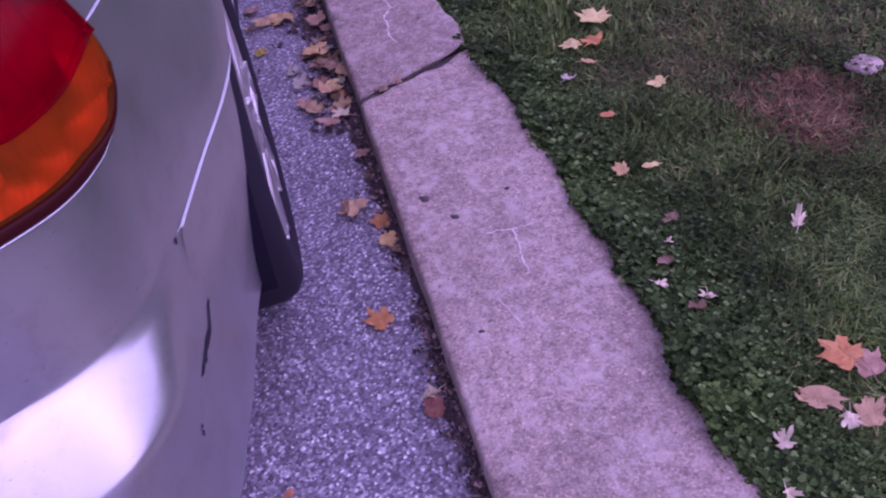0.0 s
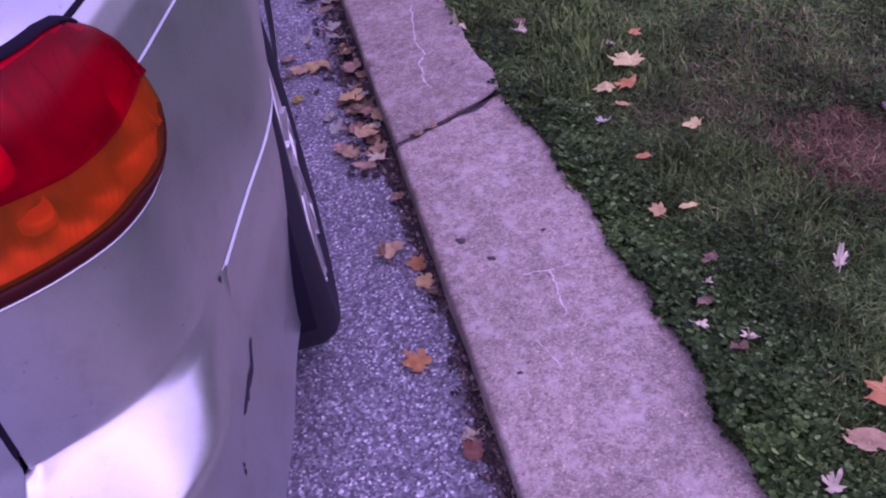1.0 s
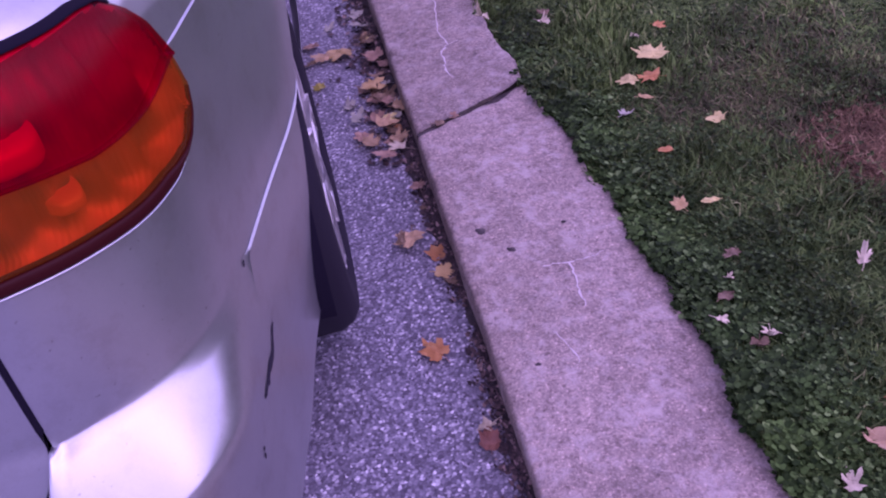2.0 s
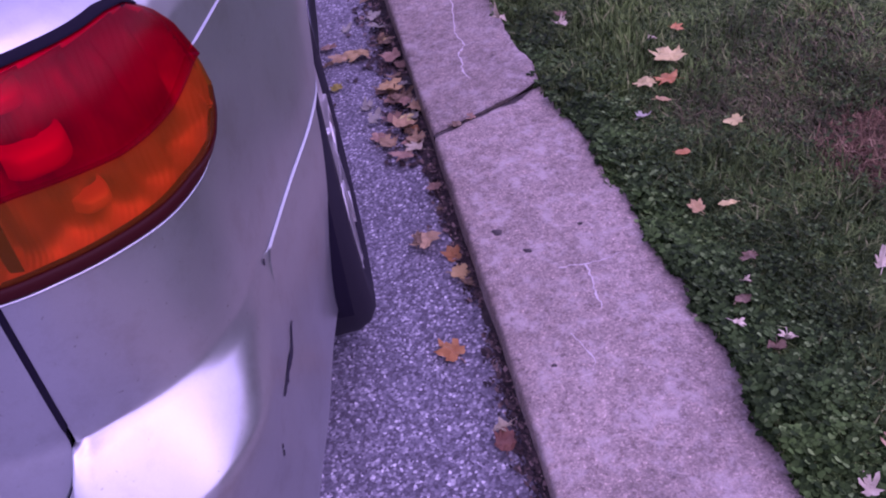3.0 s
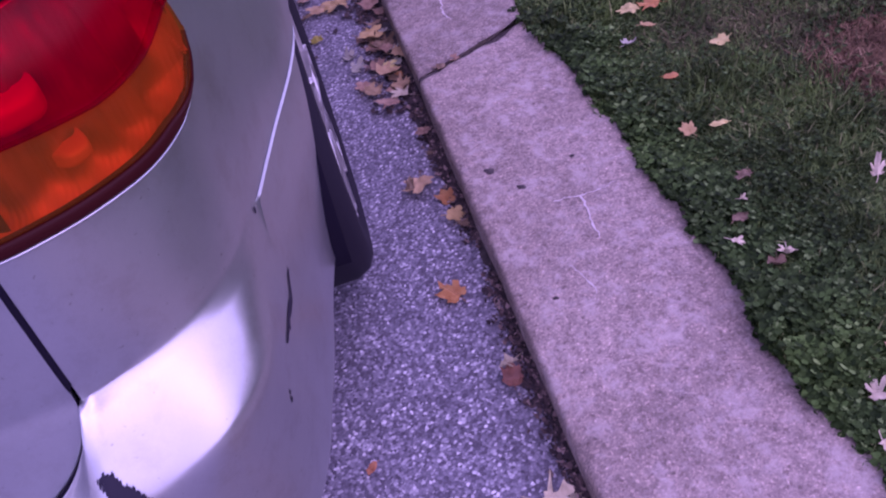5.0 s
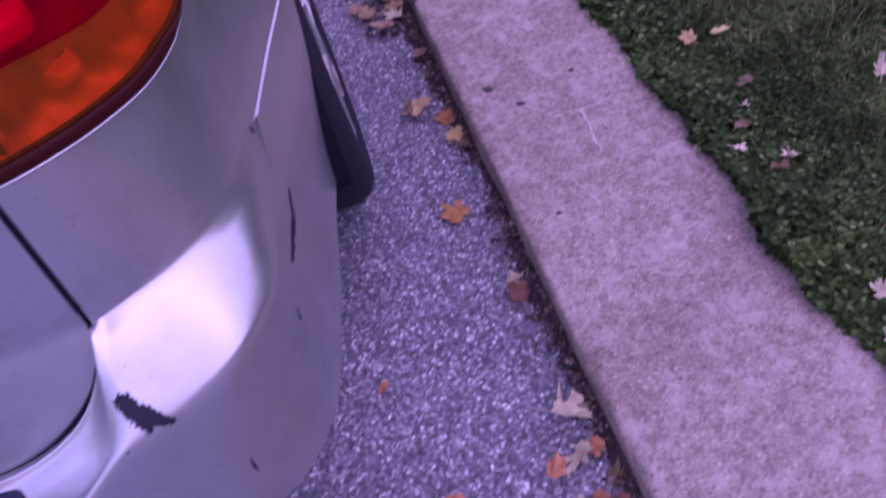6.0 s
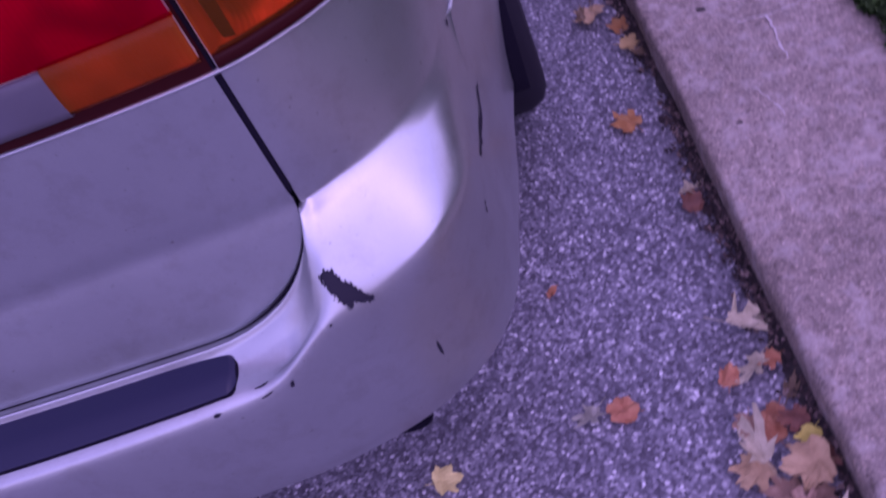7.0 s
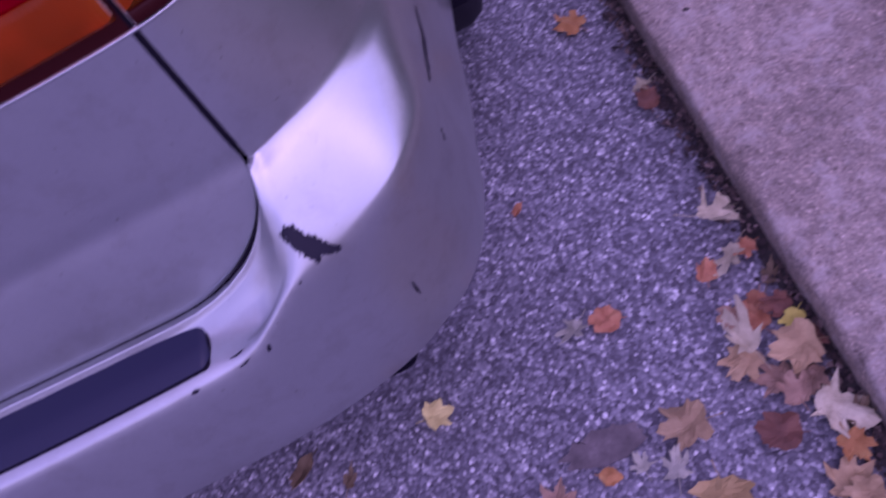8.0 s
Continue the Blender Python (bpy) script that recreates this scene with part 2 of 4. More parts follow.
# ---- ground ----
def make_ground():
    bm = bmesh.new()
    bm.faces.new([bm.verts.new(p) for p in ((-400, -400, -0.02), (400, -400, -0.02), (400, 400, -0.02), (-400, 400, -0.02))])
    tagged(part("ground", bm, LAWN), "dark soil under the lawn and the road", "ground", kind="structure")
    bm = grid(lambda u, v: (u, v, 0.0015 * noise.noise((u * 3, v * 3, 0)) + 0.004 * smooth(-0.12, 0.0, u)), np.linspace(-6, 0.02, 90), np.linspace(-8, 14, 160))
    tagged(part("road", bm, ASPHALT), "worn grey asphalt road with pale stone chips", "road", kind="structure")


SKEW, JOINT = 0.42, 1.008
# how far the kerb's top shows before the lawn covers it, along its length
BACK = [(-0.11, 0.312), (-0.05, 0.304), (0.0, 0.284), (0.06, 0.291), (0.10, 0.281), (0.15, 0.285), (0.19, 0.297), (0.23, 0.305), (0.3, 0.3), (0.35, 0.289), (0.40, 0.299), (0.48, 0.290), (0.56, 0.283), (0.6, 0.293), (0.66, 0.297), (0.72, 0.277), (0.78, 0.279), (0.87, 0.284), (0.95, 0.275), (1.04, 0.258), (1.14, 0.247), (1.23, 0.256), (1.345, 0.239), (1.48, 0.242)]


@functools.lru_cache(maxsize=None)
def back_line(mm):
    y = mm / 1000
    return float(np.interp(y, [b[0] for b in BACK], [b[1] for b in BACK])) + 0.005 * noise.noise((y * 25, 2, 0)) + 0.003 * noise.noise((y * 70, 2, 5))


def kerb_back(y):
    """Where the lawn begins, a ragged line along the kerb's back."""
    return back_line(round(y * 1000))


def slab_lift(x, y):
    """The slab past the broken joint has heaved a little at its back."""
    past = y - JOINT - SKEW * x
    return 0.0 if past < -0.004 else 0.009 * float(np.clip(x / 0.2, 0, 1)) * (1 - float(smooth(0.1, 1.6, past)))


def kerb_top(x, y):
    return 0.0715 + 0.0022 * noise.noise((x * 30, y * 30, 1)) + 0.002 * noise.noise((x * 6, y * 6, 5)) + slab_lift(x, y)


def make_kerb():
    kerb = tagged(new("kerb"), "weathered concrete kerb with a broken joint", "kerb", kind="structure")
    ends = [-6.0, -2.1, JOINT, 4.1, 7.2, 10.3, 14.0]
    for a, b in zip(ends, ends[1:]):
        near = -2.2 < a < 4
        n = int((b - a) / (0.01 if near else 0.1))
        prof = [(0.003, -0.02), (0.0, 0.02), (-0.001, 0.045), (-0.001, 0.06), (0.0, 0.0665), (0.002, 0.0695), (0.006, 0.071), (0.015, 0.0715), (0.05, 0.0715)] + [(x, 0.0715) for x in np.linspace(0.07, 0.26, 12 if near else 3)] + [(0.30, 0.0715), (0.31, 0.066), (0.315, 0.0)]

        def fn(u, v):
            x, z = prof[v]
            gap = 0.0018
            y = a + gap + (b - a - 2 * gap) * u + SKEW * x
            top = z > 0.055
            y += 0.012 * noise.noise((x * 20, a * 7, 3)) * float(smooth(0.06, 0.0, (1 - u) * (b - a)))
            if x > 0.2:
                x = 0.2 + (x - 0.2) * (kerb_back(y) + 0.012 - 0.2) / 0.1
            near_end = min(u, 1 - u) * (b - a)
            z -= 0.008 * (1 - smooth(0.0, 0.012, near_end)) * top * (0.4 + 0.6 * (u > 0.5))
            lift = slab_lift(x, max(y, JOINT + SKEW * x) if a == JOINT else 0.0)
            z += 0.0022 * noise.noise((x * 30, y * 30, 1)) * (z > 0.03) + 0.002 * noise.noise((x * 6, y * 6, 5)) * (z > 0.03) + lift * top
            # the arris is crumbled here and there
            bite = max(0.0, noise.noise((y * 14, 3, 9)) - 0.12) * 0.012 + max(0.0, noise.noise((y * 60, 5, 9)) - 0.1) * 0.005
            if 0.06 < prof[v][1] and prof[v][0] < 0.01:
                x, z = x + bite, z - 0.5 * bite
            x += 0.0015 * noise.noise((y * 25, z * 20, 2)) + 0.003 * noise.noise((y * 6, 0, 7))
            return (x, y, z)

        bm = grid(fn, np.linspace(0, 1, n), range(len(prof)))
        # the slab's two ends
        bm.verts.ensure_lookup_table()
        for k in (0, n - 1):
            end = [bm.verts[r * n + k] for r in range(len(prof))]
            bm.faces.new(end if k else end[::-1])
        part("kerb_stone", bm, OLD_CONCRETE if a >= JOINT else CONCRETE, kerb, "older, darker kerb slab" if a == JOINT else "", smooth=True)
    return kerb


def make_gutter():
    """Dirt washed up against the kerb, shade put into its colour, and leaf crumbs in it."""
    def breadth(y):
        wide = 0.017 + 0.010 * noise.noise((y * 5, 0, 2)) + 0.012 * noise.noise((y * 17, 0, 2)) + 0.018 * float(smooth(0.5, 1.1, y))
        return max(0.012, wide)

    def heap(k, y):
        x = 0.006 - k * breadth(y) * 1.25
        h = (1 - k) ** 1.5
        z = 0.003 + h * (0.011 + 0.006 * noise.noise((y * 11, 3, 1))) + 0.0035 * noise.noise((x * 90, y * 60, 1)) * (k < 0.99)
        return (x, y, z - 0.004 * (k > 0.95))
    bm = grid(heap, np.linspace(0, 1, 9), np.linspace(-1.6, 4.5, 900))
    tagged(part("gutter_dirt", flip(bm), GRIT_AND_SHADE), "dark dirt along the kerb's foot, with the shade there in its colour", "dirt", kind="stuff")
    rng = random.Random(8)
    vs, fs = [], []
    for i in range(7000):
        far = i > 3600
        y = rng.uniform(0.75, 2.5) if far else rng.uniform(-0.6, 1.1)
        if rng.random() > 0.55 + 0.9 * noise.noise((y * 7, 2, 6)):
            continue
        x = -abs(rng.gauss(0, 0.045 if far and y > 1 else 0.014)) - 0.001
        z, r, n = 0.006 + 0.010 * max(0, 1 + x / 0.025), rng.uniform(0.0015, 0.0085 if far else 0.0048), len(vs)
        a, tip = rng.uniform(0, 6.3), rng.uniform(-0.5, 0.8)
        for k in range(5):
            q = a + k * 1.257
            e = rng.uniform(0.3, 1.5) * r
            vs.append((x + e * math.cos(q), y + e * math.sin(q) * 1.4, z + tip * e * math.cos(q - a)))
        fs.append((n, n + 1, n + 2, n + 3, n + 4))
    me = bpy.data.meshes.new("leaf_crumbs")
    me.from_pydata(vs, [], fs)
    me.materials.append(CRUMB)
    tagged(new("leaf_crumbs", me), "brown crumbs of broken leaves in the gutter", "leaf litter", kind="stuff")


def make_veins(kerb):
    """Pale cracks and dark spots on the kerb."""
    for line, w in (([(0.128, 0.512), (0.15, 0.513), (0.176, 0.508), (0.205, 0.512), (0.24, 0.518)], 0.0022), ([(0.176, 0.508), (0.174, 0.47), (0.166, 0.417), (0.164, 0.395)], 0.003), ([(0.167, 1.66), (0.138, 1.484), (0.134, 1.435), (0.143, 1.367), (0.121, 1.33), (0.113, 1.244), (0.121, 1.2)], 0.003), ([(0.143, 1.367), (0.175, 1.375)], 0.002), ([(0.10, 0.36), (0.12, 0.31), (0.115, 0.27)], 0.0015)):
        bm, last = bmesh.new(), None
        pts = [(a[0] + (b[0] - a[0]) * k / 8, a[1] + (b[1] - a[1]) * k / 8) for a, b in zip(line, line[1:]) for k in range(8)] + [line[-1]]
        for i, (x, y) in enumerate(pts):
            j = pts[min(i + 1, len(pts) - 1)], pts[max(i - 1, 0)]
            d = Vector((j[0][0] - j[1][0], j[0][1] - j[1][1], 0)).normalized()
            x += 0.007 * noise.noise((x * 70, y * 70, 4))
            y += 0.007 * noise.noise((x * 70, y * 70, 8))
            e = w * 0.95 * (0.2 + 1.3 * abs(noise.noise((x * 80, y * 80, 2)))) * min(1, (len(pts) - i) / 6)
            row = [bm.verts.new((x + sx * -d.y * e, y + sx * d.x * e, kerb_top(x, y) + 0.0012)) for sx in (-1, 1)]
            if last:
                bm.faces.new((last[0], last[1], row[1], row[0]))
            last = row
        part("pale_crack", bm, VEIN, kerb, "pale mineral-filled crack")
    for x, y, r in ((0.052, 0.642, 0.011), (0.09, 0.572, 0.008), (0.06, 0.30, 0.005), (0.2, 0.62, 0.005)):
        bm = bmesh.new()
        ring = [bm.verts.new((x + r * rr * math.cos(q), y + r * rr * math.sin(q), kerb_top(x, y) + 0.001)) for q, rr in zip(np.linspace(0, 5.7, 11), np.random.RandomState(int(y * 1000)).uniform(0.5, 1.2, 11))]
        top = bm.verts.new((x, y, kerb_top(x, y) + 0.004))
        for i in range(11):
            bm.faces.new((ring[i], ring[(i + 1) % 11], top))
        part("dark_spot", bm, GRIT_AND_SHADE, kerb, "small dark dirt spot")


def make_stain():
    """A dark oily stain on the asphalt."""
    bm = bmesh.new()
    mid = bm.verts.new((-0.285, -0.218, 0.0045))
    ring = [bm.verts.new((-0.285 + 0.05 * math.cos(a) * (1 + 0.35 * noise.noise((math.cos(a) * 3, math.sin(a) * 3, 1))), -0.218 + 0.022 * math.sin(a) * (1 + 0.4 * noise.noise((math.cos(a) * 4, math.sin(a) * 4, 2))), 0.0042)) for a in np.linspace(0, 6.2832, 49)[:-1]]
    for i in range(48):
        bm.faces.new((mid, ring[i], ring[(i + 1) % 48]))
    tagged(part("oil_stain", bm, STAIN), "dark brownish oil stain on the asphalt", "stain")


def make_joint_dirt(kerb):
    bm = grid(lambda u, v: (0.002 + 0.25 * u, JOINT + SKEW * (0.002 + 0.25 * u) + v, 0.0665 + 0.003 * noise.noise((u * 30, v * 300, 1))), np.linspace(0, 1, 60), np.linspace(-0.011, 0.011, 5))
    part("joint_dirt", bm, GRIT_AND_SHADE, kerb, "dark dirt in the joint")


make_ground()
kerb_line = make_kerb()
make_veins(kerb_line)
make_joint_dirt(kerb_line)
make_gutter()
make_stain()


# ---- fallen leaves: colour, place, breadth in millimetres, form ----
ROAD_LEAVES = "d -0.112 1.567 78; t -0.159 1.553 58; g -0.183 1.406 38; d -0.064 1.338 70; b -0.030 1.302 63; p -0.126 1.286 58; p -0.116 1.206 60; t -0.058 1.146 58; o -0.026 1.150 38; c -0.045 1.189 43; t -0.098 1.095 46; w -0.034 1.046 64; p -0.05 1.776 80; p -0.04 1.701 68; c -0.041 1.612 31; k -0.03 1.486 53; b -0.193 1.534 46; k -0.184 1.641 55; p -0.130 1.726 49; b -0.05 1.862 68; t -0.025 1.653 41; b -0.03 1.396 49; b -0.035 1.577 63; b -0.046 1.274 63; k -0.070 1.202 50; k -0.111 1.141 46; t -0.068 0.736 62; b -0.088 0.726 40; o -0.027 0.678 44; d -0.031 0.625 40; b -0.022 0.589 30; k -0.024 0.892 39; b -0.02 0.832 32; o -0.076 0.427 58; w -0.033 0.253 50; r -0.040 0.220 42 broad; b -0.02 0.976 33; k -0.04 1.09 44; t -0.03 1.97 60; b -0.10 2.0 60; o -0.06 2.1 60"
REAR_LEAVES = "e -0.270 0.150 26 oval; e -0.221 -0.066 46 broad; p -0.261 -0.060 54; w -0.053 0.003 74; w -0.018 0.013 40; w -0.046 -0.053 66; e -0.026 -0.053 32; e -0.086 -0.070 36 broad; e -0.047 -0.121 38; r -0.027 -0.138 44; l -0.022 -0.164 36; k -0.085 -0.133 38; e -0.058 -0.148 42; t -0.094 -0.187 54; w -0.084 -0.176 70; t -0.030 -0.201 62; k -0.068 -0.223 52; r -0.097 -0.281 54 broad; w -0.037 -0.273 88; o -0.039 -0.321 42; t -0.181 -0.235 68; o -0.292 -0.254 32 oval; p -0.218 -0.280 54; p -0.253 -0.259 32; d -0.184 -0.321 74; c -0.471 -0.097 44; b -0.659 -0.096 62 oval; b -0.601 -0.136 38; k -0.360 -0.266 46; t -0.425 -0.256 46; k -0.04 -0.235 44; k -0.063 -0.253 42; b -0.022 -0.10 36; t -0.045 -0.374 46; r -0.02 -0.19 44; b -0.02 -0.30 50; t -0.06 -0.36 50"
LAWN_LEAVES = "b 0.400 1.414 42; w 0.382 1.373 52; o 0.627 1.243 32; w 0.553 1.197 34; c 0.557 1.105 80; o 0.526 1.017 56; c 0.472 1.020 56; d 0.476 0.947 36; p 0.415 0.895 34 broad; c 0.584 0.819 44; o 0.444 0.750 34 oval; c 0.456 0.572 38 oval; d 0.402 0.576 32; b 0.428 0.428 40; w 0.397 0.377 18; b 0.374 0.339 46 oval; w 0.345 0.295 30; w 0.400 0.245 46; b 0.377 0.231 42; w 0.608 0.345 50; w 0.373 -0.026 42; w 0.250 1.443 56; o 0.523 0.076 66; t 0.452 0.023 62; w 0.472 -0.017 46; w 0.340 -0.092 34; t 0.496 -0.024 48; k 0.545 0.050 50"
KERB_LEAVES = "b 0.055 1.027 34; k 0.085 1.046 26"


# ---- lawn ----
DEAD = ((0.775, 0.63, 0.13), (0.845, 0.70, 0.12))


def lawn_z(x, y):
    return 0.055 + 0.012 * noise.noise((x * 4, y * 4, 9)) + 0.02 * smooth(0.4, 2.0, x)


def dryness(x, y):
    """How dead the grass is, and how thin and withered."""
    n = 0.3 * noise.noise((x * 7, y * 7, 3))
    dead = max(1 - math.hypot(x - a, y - b) / r for a, b, r in DEAD)
    thin = 0.62 * (1 - float(smooth(0.16, 0.42, math.hypot((x - 0.82) * 0.9, (y - 0.85) * 0.85))))
    return max(0.0, min(1.0, dead * 2.2 + n)), max(0.0, min(1.0, thin + n * (thin > 0.02)))


def make_lawn():
    bm = grid(lambda u, v: (0.29 + u if u else kerb_back(v) + 0.015, v, lawn_z(0.29 + u, v) - (0.0 if u else 0.03)), [0, 0.05, *np.linspace(0.1, 2.5, 40), 4, 8, 30], np.linspace(-4, 12, 260))
    tagged(part("lawn", bm, LAWN), "dark soil and thatch of the lawn", "ground", kind="structure")
    rng = random.Random(4)
    sheets = {"grass": ([], []), "clover": ([], []), "dry_grass": ([], []), "withered_grass": ([], [])}
    # under a fallen leaf the grass is pressed down
    pressed = {}
    for row in LAWN_LEAVES.split(";"):
        lx, ly, size = [float(f) for f in row.split()[1:4]]
        for i in range(-3, 4):
            for j in range(-3, 4):
                if math.hypot(i, j) * 0.012 < size / 1000 * 0.45:
                    pressed[(round(lx / 0.012) + i, round(ly / 0.012) + j)] = True

    def blade(kind, x, y, h, w, lean, turn):
        vs, fs = sheets[kind]
        z, n = lawn_z(x, y), len(vs)
        c, s = math.cos(turn), math.sin(turn)
        px, py = -s * w, c * w
        for k, t in ((1.0, 0.0), (0.8, 0.55)):
            bx, by, bz = x + c * lean * t * t, y + s * lean * t * t, z + h * t
            vs += [(bx - px * k, by - py * k, bz), (bx + px * k, by + py * k, bz)]
        vs.append((x + c * lean, y + s * lean, z + h * 0.92))
        fs += [(n, n + 1, n + 3, n + 2), (n + 2, n + 3, n + 4)]

    def clover(x, y, h, r):
        vs, fs = sheets["clover"]
        z = lawn_z(x, y) + h
        turn, tilt = rng.uniform(0, 6.3), rng.uniform(-0.8, 0.8)
        for k in range(3):
            a, n = turn + k * 2.094, len(vs)
            out = [(0, 0), (0.5, -0.5), (0.95, -0.42), (0.98, 0.0), (0.95, 0.42), (0.5, 0.5)]
            for p, q in out:
                X, Y = r * (p * math.cos(a) - q * math.sin(a)), r * (p * math.sin(a) + q * math.cos(a))
                vs.append((x + X, y + Y, z + tilt * X + 0.25 * abs(q) * r + 0.1 * r * p))
            fs += [(n, n + 1, n + 2, n + 3), (n, n + 3, n + 4, n + 5)]

    def scatter(count, x0, x1, y0, y1, scale, leafy):
        for _ in range(count):
            y = rng.uniform(y0, y1)
            x = kerb_back(y) + 0.01 + (x1 - x0) * rng.random() + (x0 - 0.29)
            dry, thin = dryness(x, y)
            if (round(x / 0.012), round(y / 0.012)) in pressed:
                blade("grass", x, y, 0.015, 0.0014, 0.02, rng.uniform(0, 6.3))
                continue
            tuft = 0.65 + 0.7 * noise.noise((x * 5, y * 5, 2)) + 0.3 * noise.noise((x * 16, y * 16, 2))
            if rng.random() < dry * 0.9:
                blade("dry_grass", x, y, rng.uniform(0.008, 0.028), 0.0016 * scale, rng.uniform(0.01, 0.05), rng.uniform(0, 6.3))
                continue
            if rng.random() < thin * 0.8:
                blade("withered_grass", x, y, rng.uniform(0.008, 0.03), 0.0015 * scale, rng.uniform(0.005, 0.04), rng.uniform(0, 6.3))
                continue
            inland = x - kerb_back(y)
            patch = 0.95 + 0.9 * noise.noise((x * 3.3, y * 3.3, 12)) - 1.0 * smooth(0.05, 0.3, inland) - 0.4 * smooth(0.8, 1.5, y)
            if rng.random() < leafy * 1.5 * max(0.1, min(1, patch)):
                clover(x, y, rng.uniform(0.008, 0.055) * max(0.35, tuft), min(0.0115, rng.uniform(0.0036, 0.0068) * scale * (1.75 - 0.75 * float(smooth(0.03, 0.16, inland)))))
            else:
                blade("grass", x, y, rng.uniform(0.018, 0.055) * max(0.35, tuft) * (1 - 0.35 * smooth(0.25, 0.6, x - kerb_back(y))), rng.uniform(0.0011, 0.0022) * scale, min(rng.uniform(0.0, 0.045), 0.006 + max(0.0, x - kerb_back(y)) * 0.6), rng.uniform(0, 6.3))

    scatter(76000, 0.29, 1.0, -0.35, 1.0, 1.0, 0.36)
    scatter(66000, 0.283, 1.7, 1.0, 2.6, 1.1, 0.13)
    scatter(14000, 1.0, 1.5, 0.1, 1.0, 1.1, 0.25)
    scatter(9000, 0.27, 3.5, 2.6, 5.5, 2.5, 0.2)
    scatter(5000, 0.29, 1.4, -1.6, -0.35, 1.6, 0.3)
    scatter(26000, 0.29, 4.5, -5.0, 9.0, 2.6, 0.2)
    for name, (vs, fs) in sheets.items():
        me = bpy.data.meshes.new(name)
        me.from_pydata(vs, [], fs)
        me.materials.append({"grass": GRASS, "clover": CLOVER, "dry_grass": DRY, "withered_grass": THIN}[name])
        label = {"grass": "short dark green lawn grass beside the kerb", "clover": "low green clover growing among the grass", "dry_grass": "dead pinkish brown grass in a bare patch", "withered_grass": "thin withered brownish green grass"}[name]
        tagged(new(name, me), label, "grass", kind="stuff")


make_lawn()


def make_stone(x, y, r):
    """A flattish worn stone half sunk in the lawn."""
    bm = bmesh.new()
    bmesh.ops.create_icosphere(bm, subdivisions=3, radius=r)
    for v in bm.verts:
        k = 1 + 0.25 * noise.noise(v.co * 28)
        v.co = Vector((v.co.x * 1.3 * k, v.co.y * k, v.co.z * 0.55 * k))
    ob = part("stone", bm, CONCRETE)
    ob.location = (x, y, lawn_z(x, y) + 0.02)
    tagged(ob, "pale grey stone lying in the grass", "stone")


make_stone(0.985, 0.735, 0.03)


# ---- the parked car ----
MID = -1.03
AXLE_Y, AXLE_Z, ARCH_R, TYRE_R = 0.66, 0.30, 0.35, 0.30
# Plan of the rear corner: along the body above the bumper, and along the bumper's outer face.
BODY = [(-1.03, -0.122), (-0.80, -0.120), (-0.65, -0.117), (-0.52, -0.112), (-0.43, -0.103), (-0.385, -0.088), (-0.347, -0.066), (-0.314, -0.035), (-0.292, 0.01), (-0.274, 0.08), (-0.245, 0.2), (-0.212, 0.33), (-0.196, 0.45), (-0.187, 0.7), (-0.183, 1.3), (-0.183, 2.4), (-0.19, 3.2), (-0.215, 3.7), (-0.33, 4.02), (-0.6, 4.16), (-1.03, 4.22)]
SKIN = [(-1.03, -0.217), (-0.80, -0.214), (-0.65, -0.207), (-0.52, -0.194), (-0.425, -0.168), (-0.37, -0.138), (-0.33, -0.103), (-0.300, -0.05), (-0.283, 0.01), (-0.2712, 0.08), (-0.2427, 0.2), (-0.2097, 0.33), (-0.1937, 0.45), (-0.1847, 0.7)]


def kept(fn):
    return functools.lru_cache(maxsize=None)(fn)


def curve(points):
    """A smooth curve through points; u counts them."""
    p = np.array(points, float)
    pad = np.vstack([2 * p[0] - p[1], p, 2 * p[-1] - p[-2]])

    @kept
    def at(u):
        i = int(min(max(u, 0), len(p) - 1.000001))
        t = u - i
        a, b, c, d = pad[i : i + 4]
        return 0.5 * (2 * b + (c - a) * t + (2 * a - 5 * b + 4 * c - d) * t * t + (3 * b - a - 3 * c + d) * t**3)

    return at


body_at, skin_at = curve(BODY), curve(SKIN)


@kept
def inward(u):
    d = body_at(u + 0.02) - body_at(u - 0.02)
    n = np.array([-d[1], d[0]])
    return n / np.linalg.norm(n)


def steps(stops):
    """Interpolates rows of (key, values...) smoothly enough for a body section."""
    keys = [s[0] for s in stops]
    cols = list(zip(*[s[1:] for s in stops]))
    return lambda k: [float(np.interp(k, keys, c)) for c in cols]


# Section of the body above the bumper: height, how far it leans in.
LEAN = [(0.40, -0.020), (0.44, -0.0165), (0.50, -0.0078), (0.53, -0.0033), (0.542, -0.0013), (0.550, 0.0005), (0.556, 0.0014), (0.564, 0.0009), (0.574, 0.0), (0.60, 0.0), (0.72, 0.002), (0.78, 0.0035), (0.81, 0.006), (0.83, 0.011), (0.845, 0.018), (0.858, 0.029), (0.868, 0.043), (0.876, 0.062), (0.882, 0.086), (0.888, 0.125), (0.892, 0.18)]
lean_at = steps(LEAN)


def body_point(u, z, out=0.0):
    b, n = body_at(u), inward(u)
    k = lean_at(z)[0] - out
    return (b[0] + n[0] * k, b[1] + n[1] * k, z)


@kept
def u_of_x(x):
    lo, hi = 0.0, 8.0
    for _ in range(40):
        mid = (lo + hi) / 2
        lo, hi = (mid, hi) if body_at(mid)[0] < x else (lo, mid)
    return lo


@kept
def u_of_y(y, at=body_at, hi=17.0):
    lo = 5.0
    for _ in range(40):
        mid = (lo + hi) / 2
        lo, hi = (mid, hi) if at(mid)[1] < y else (lo, mid)
    return lo


U_SEAM = u_of_x(-0.4285)


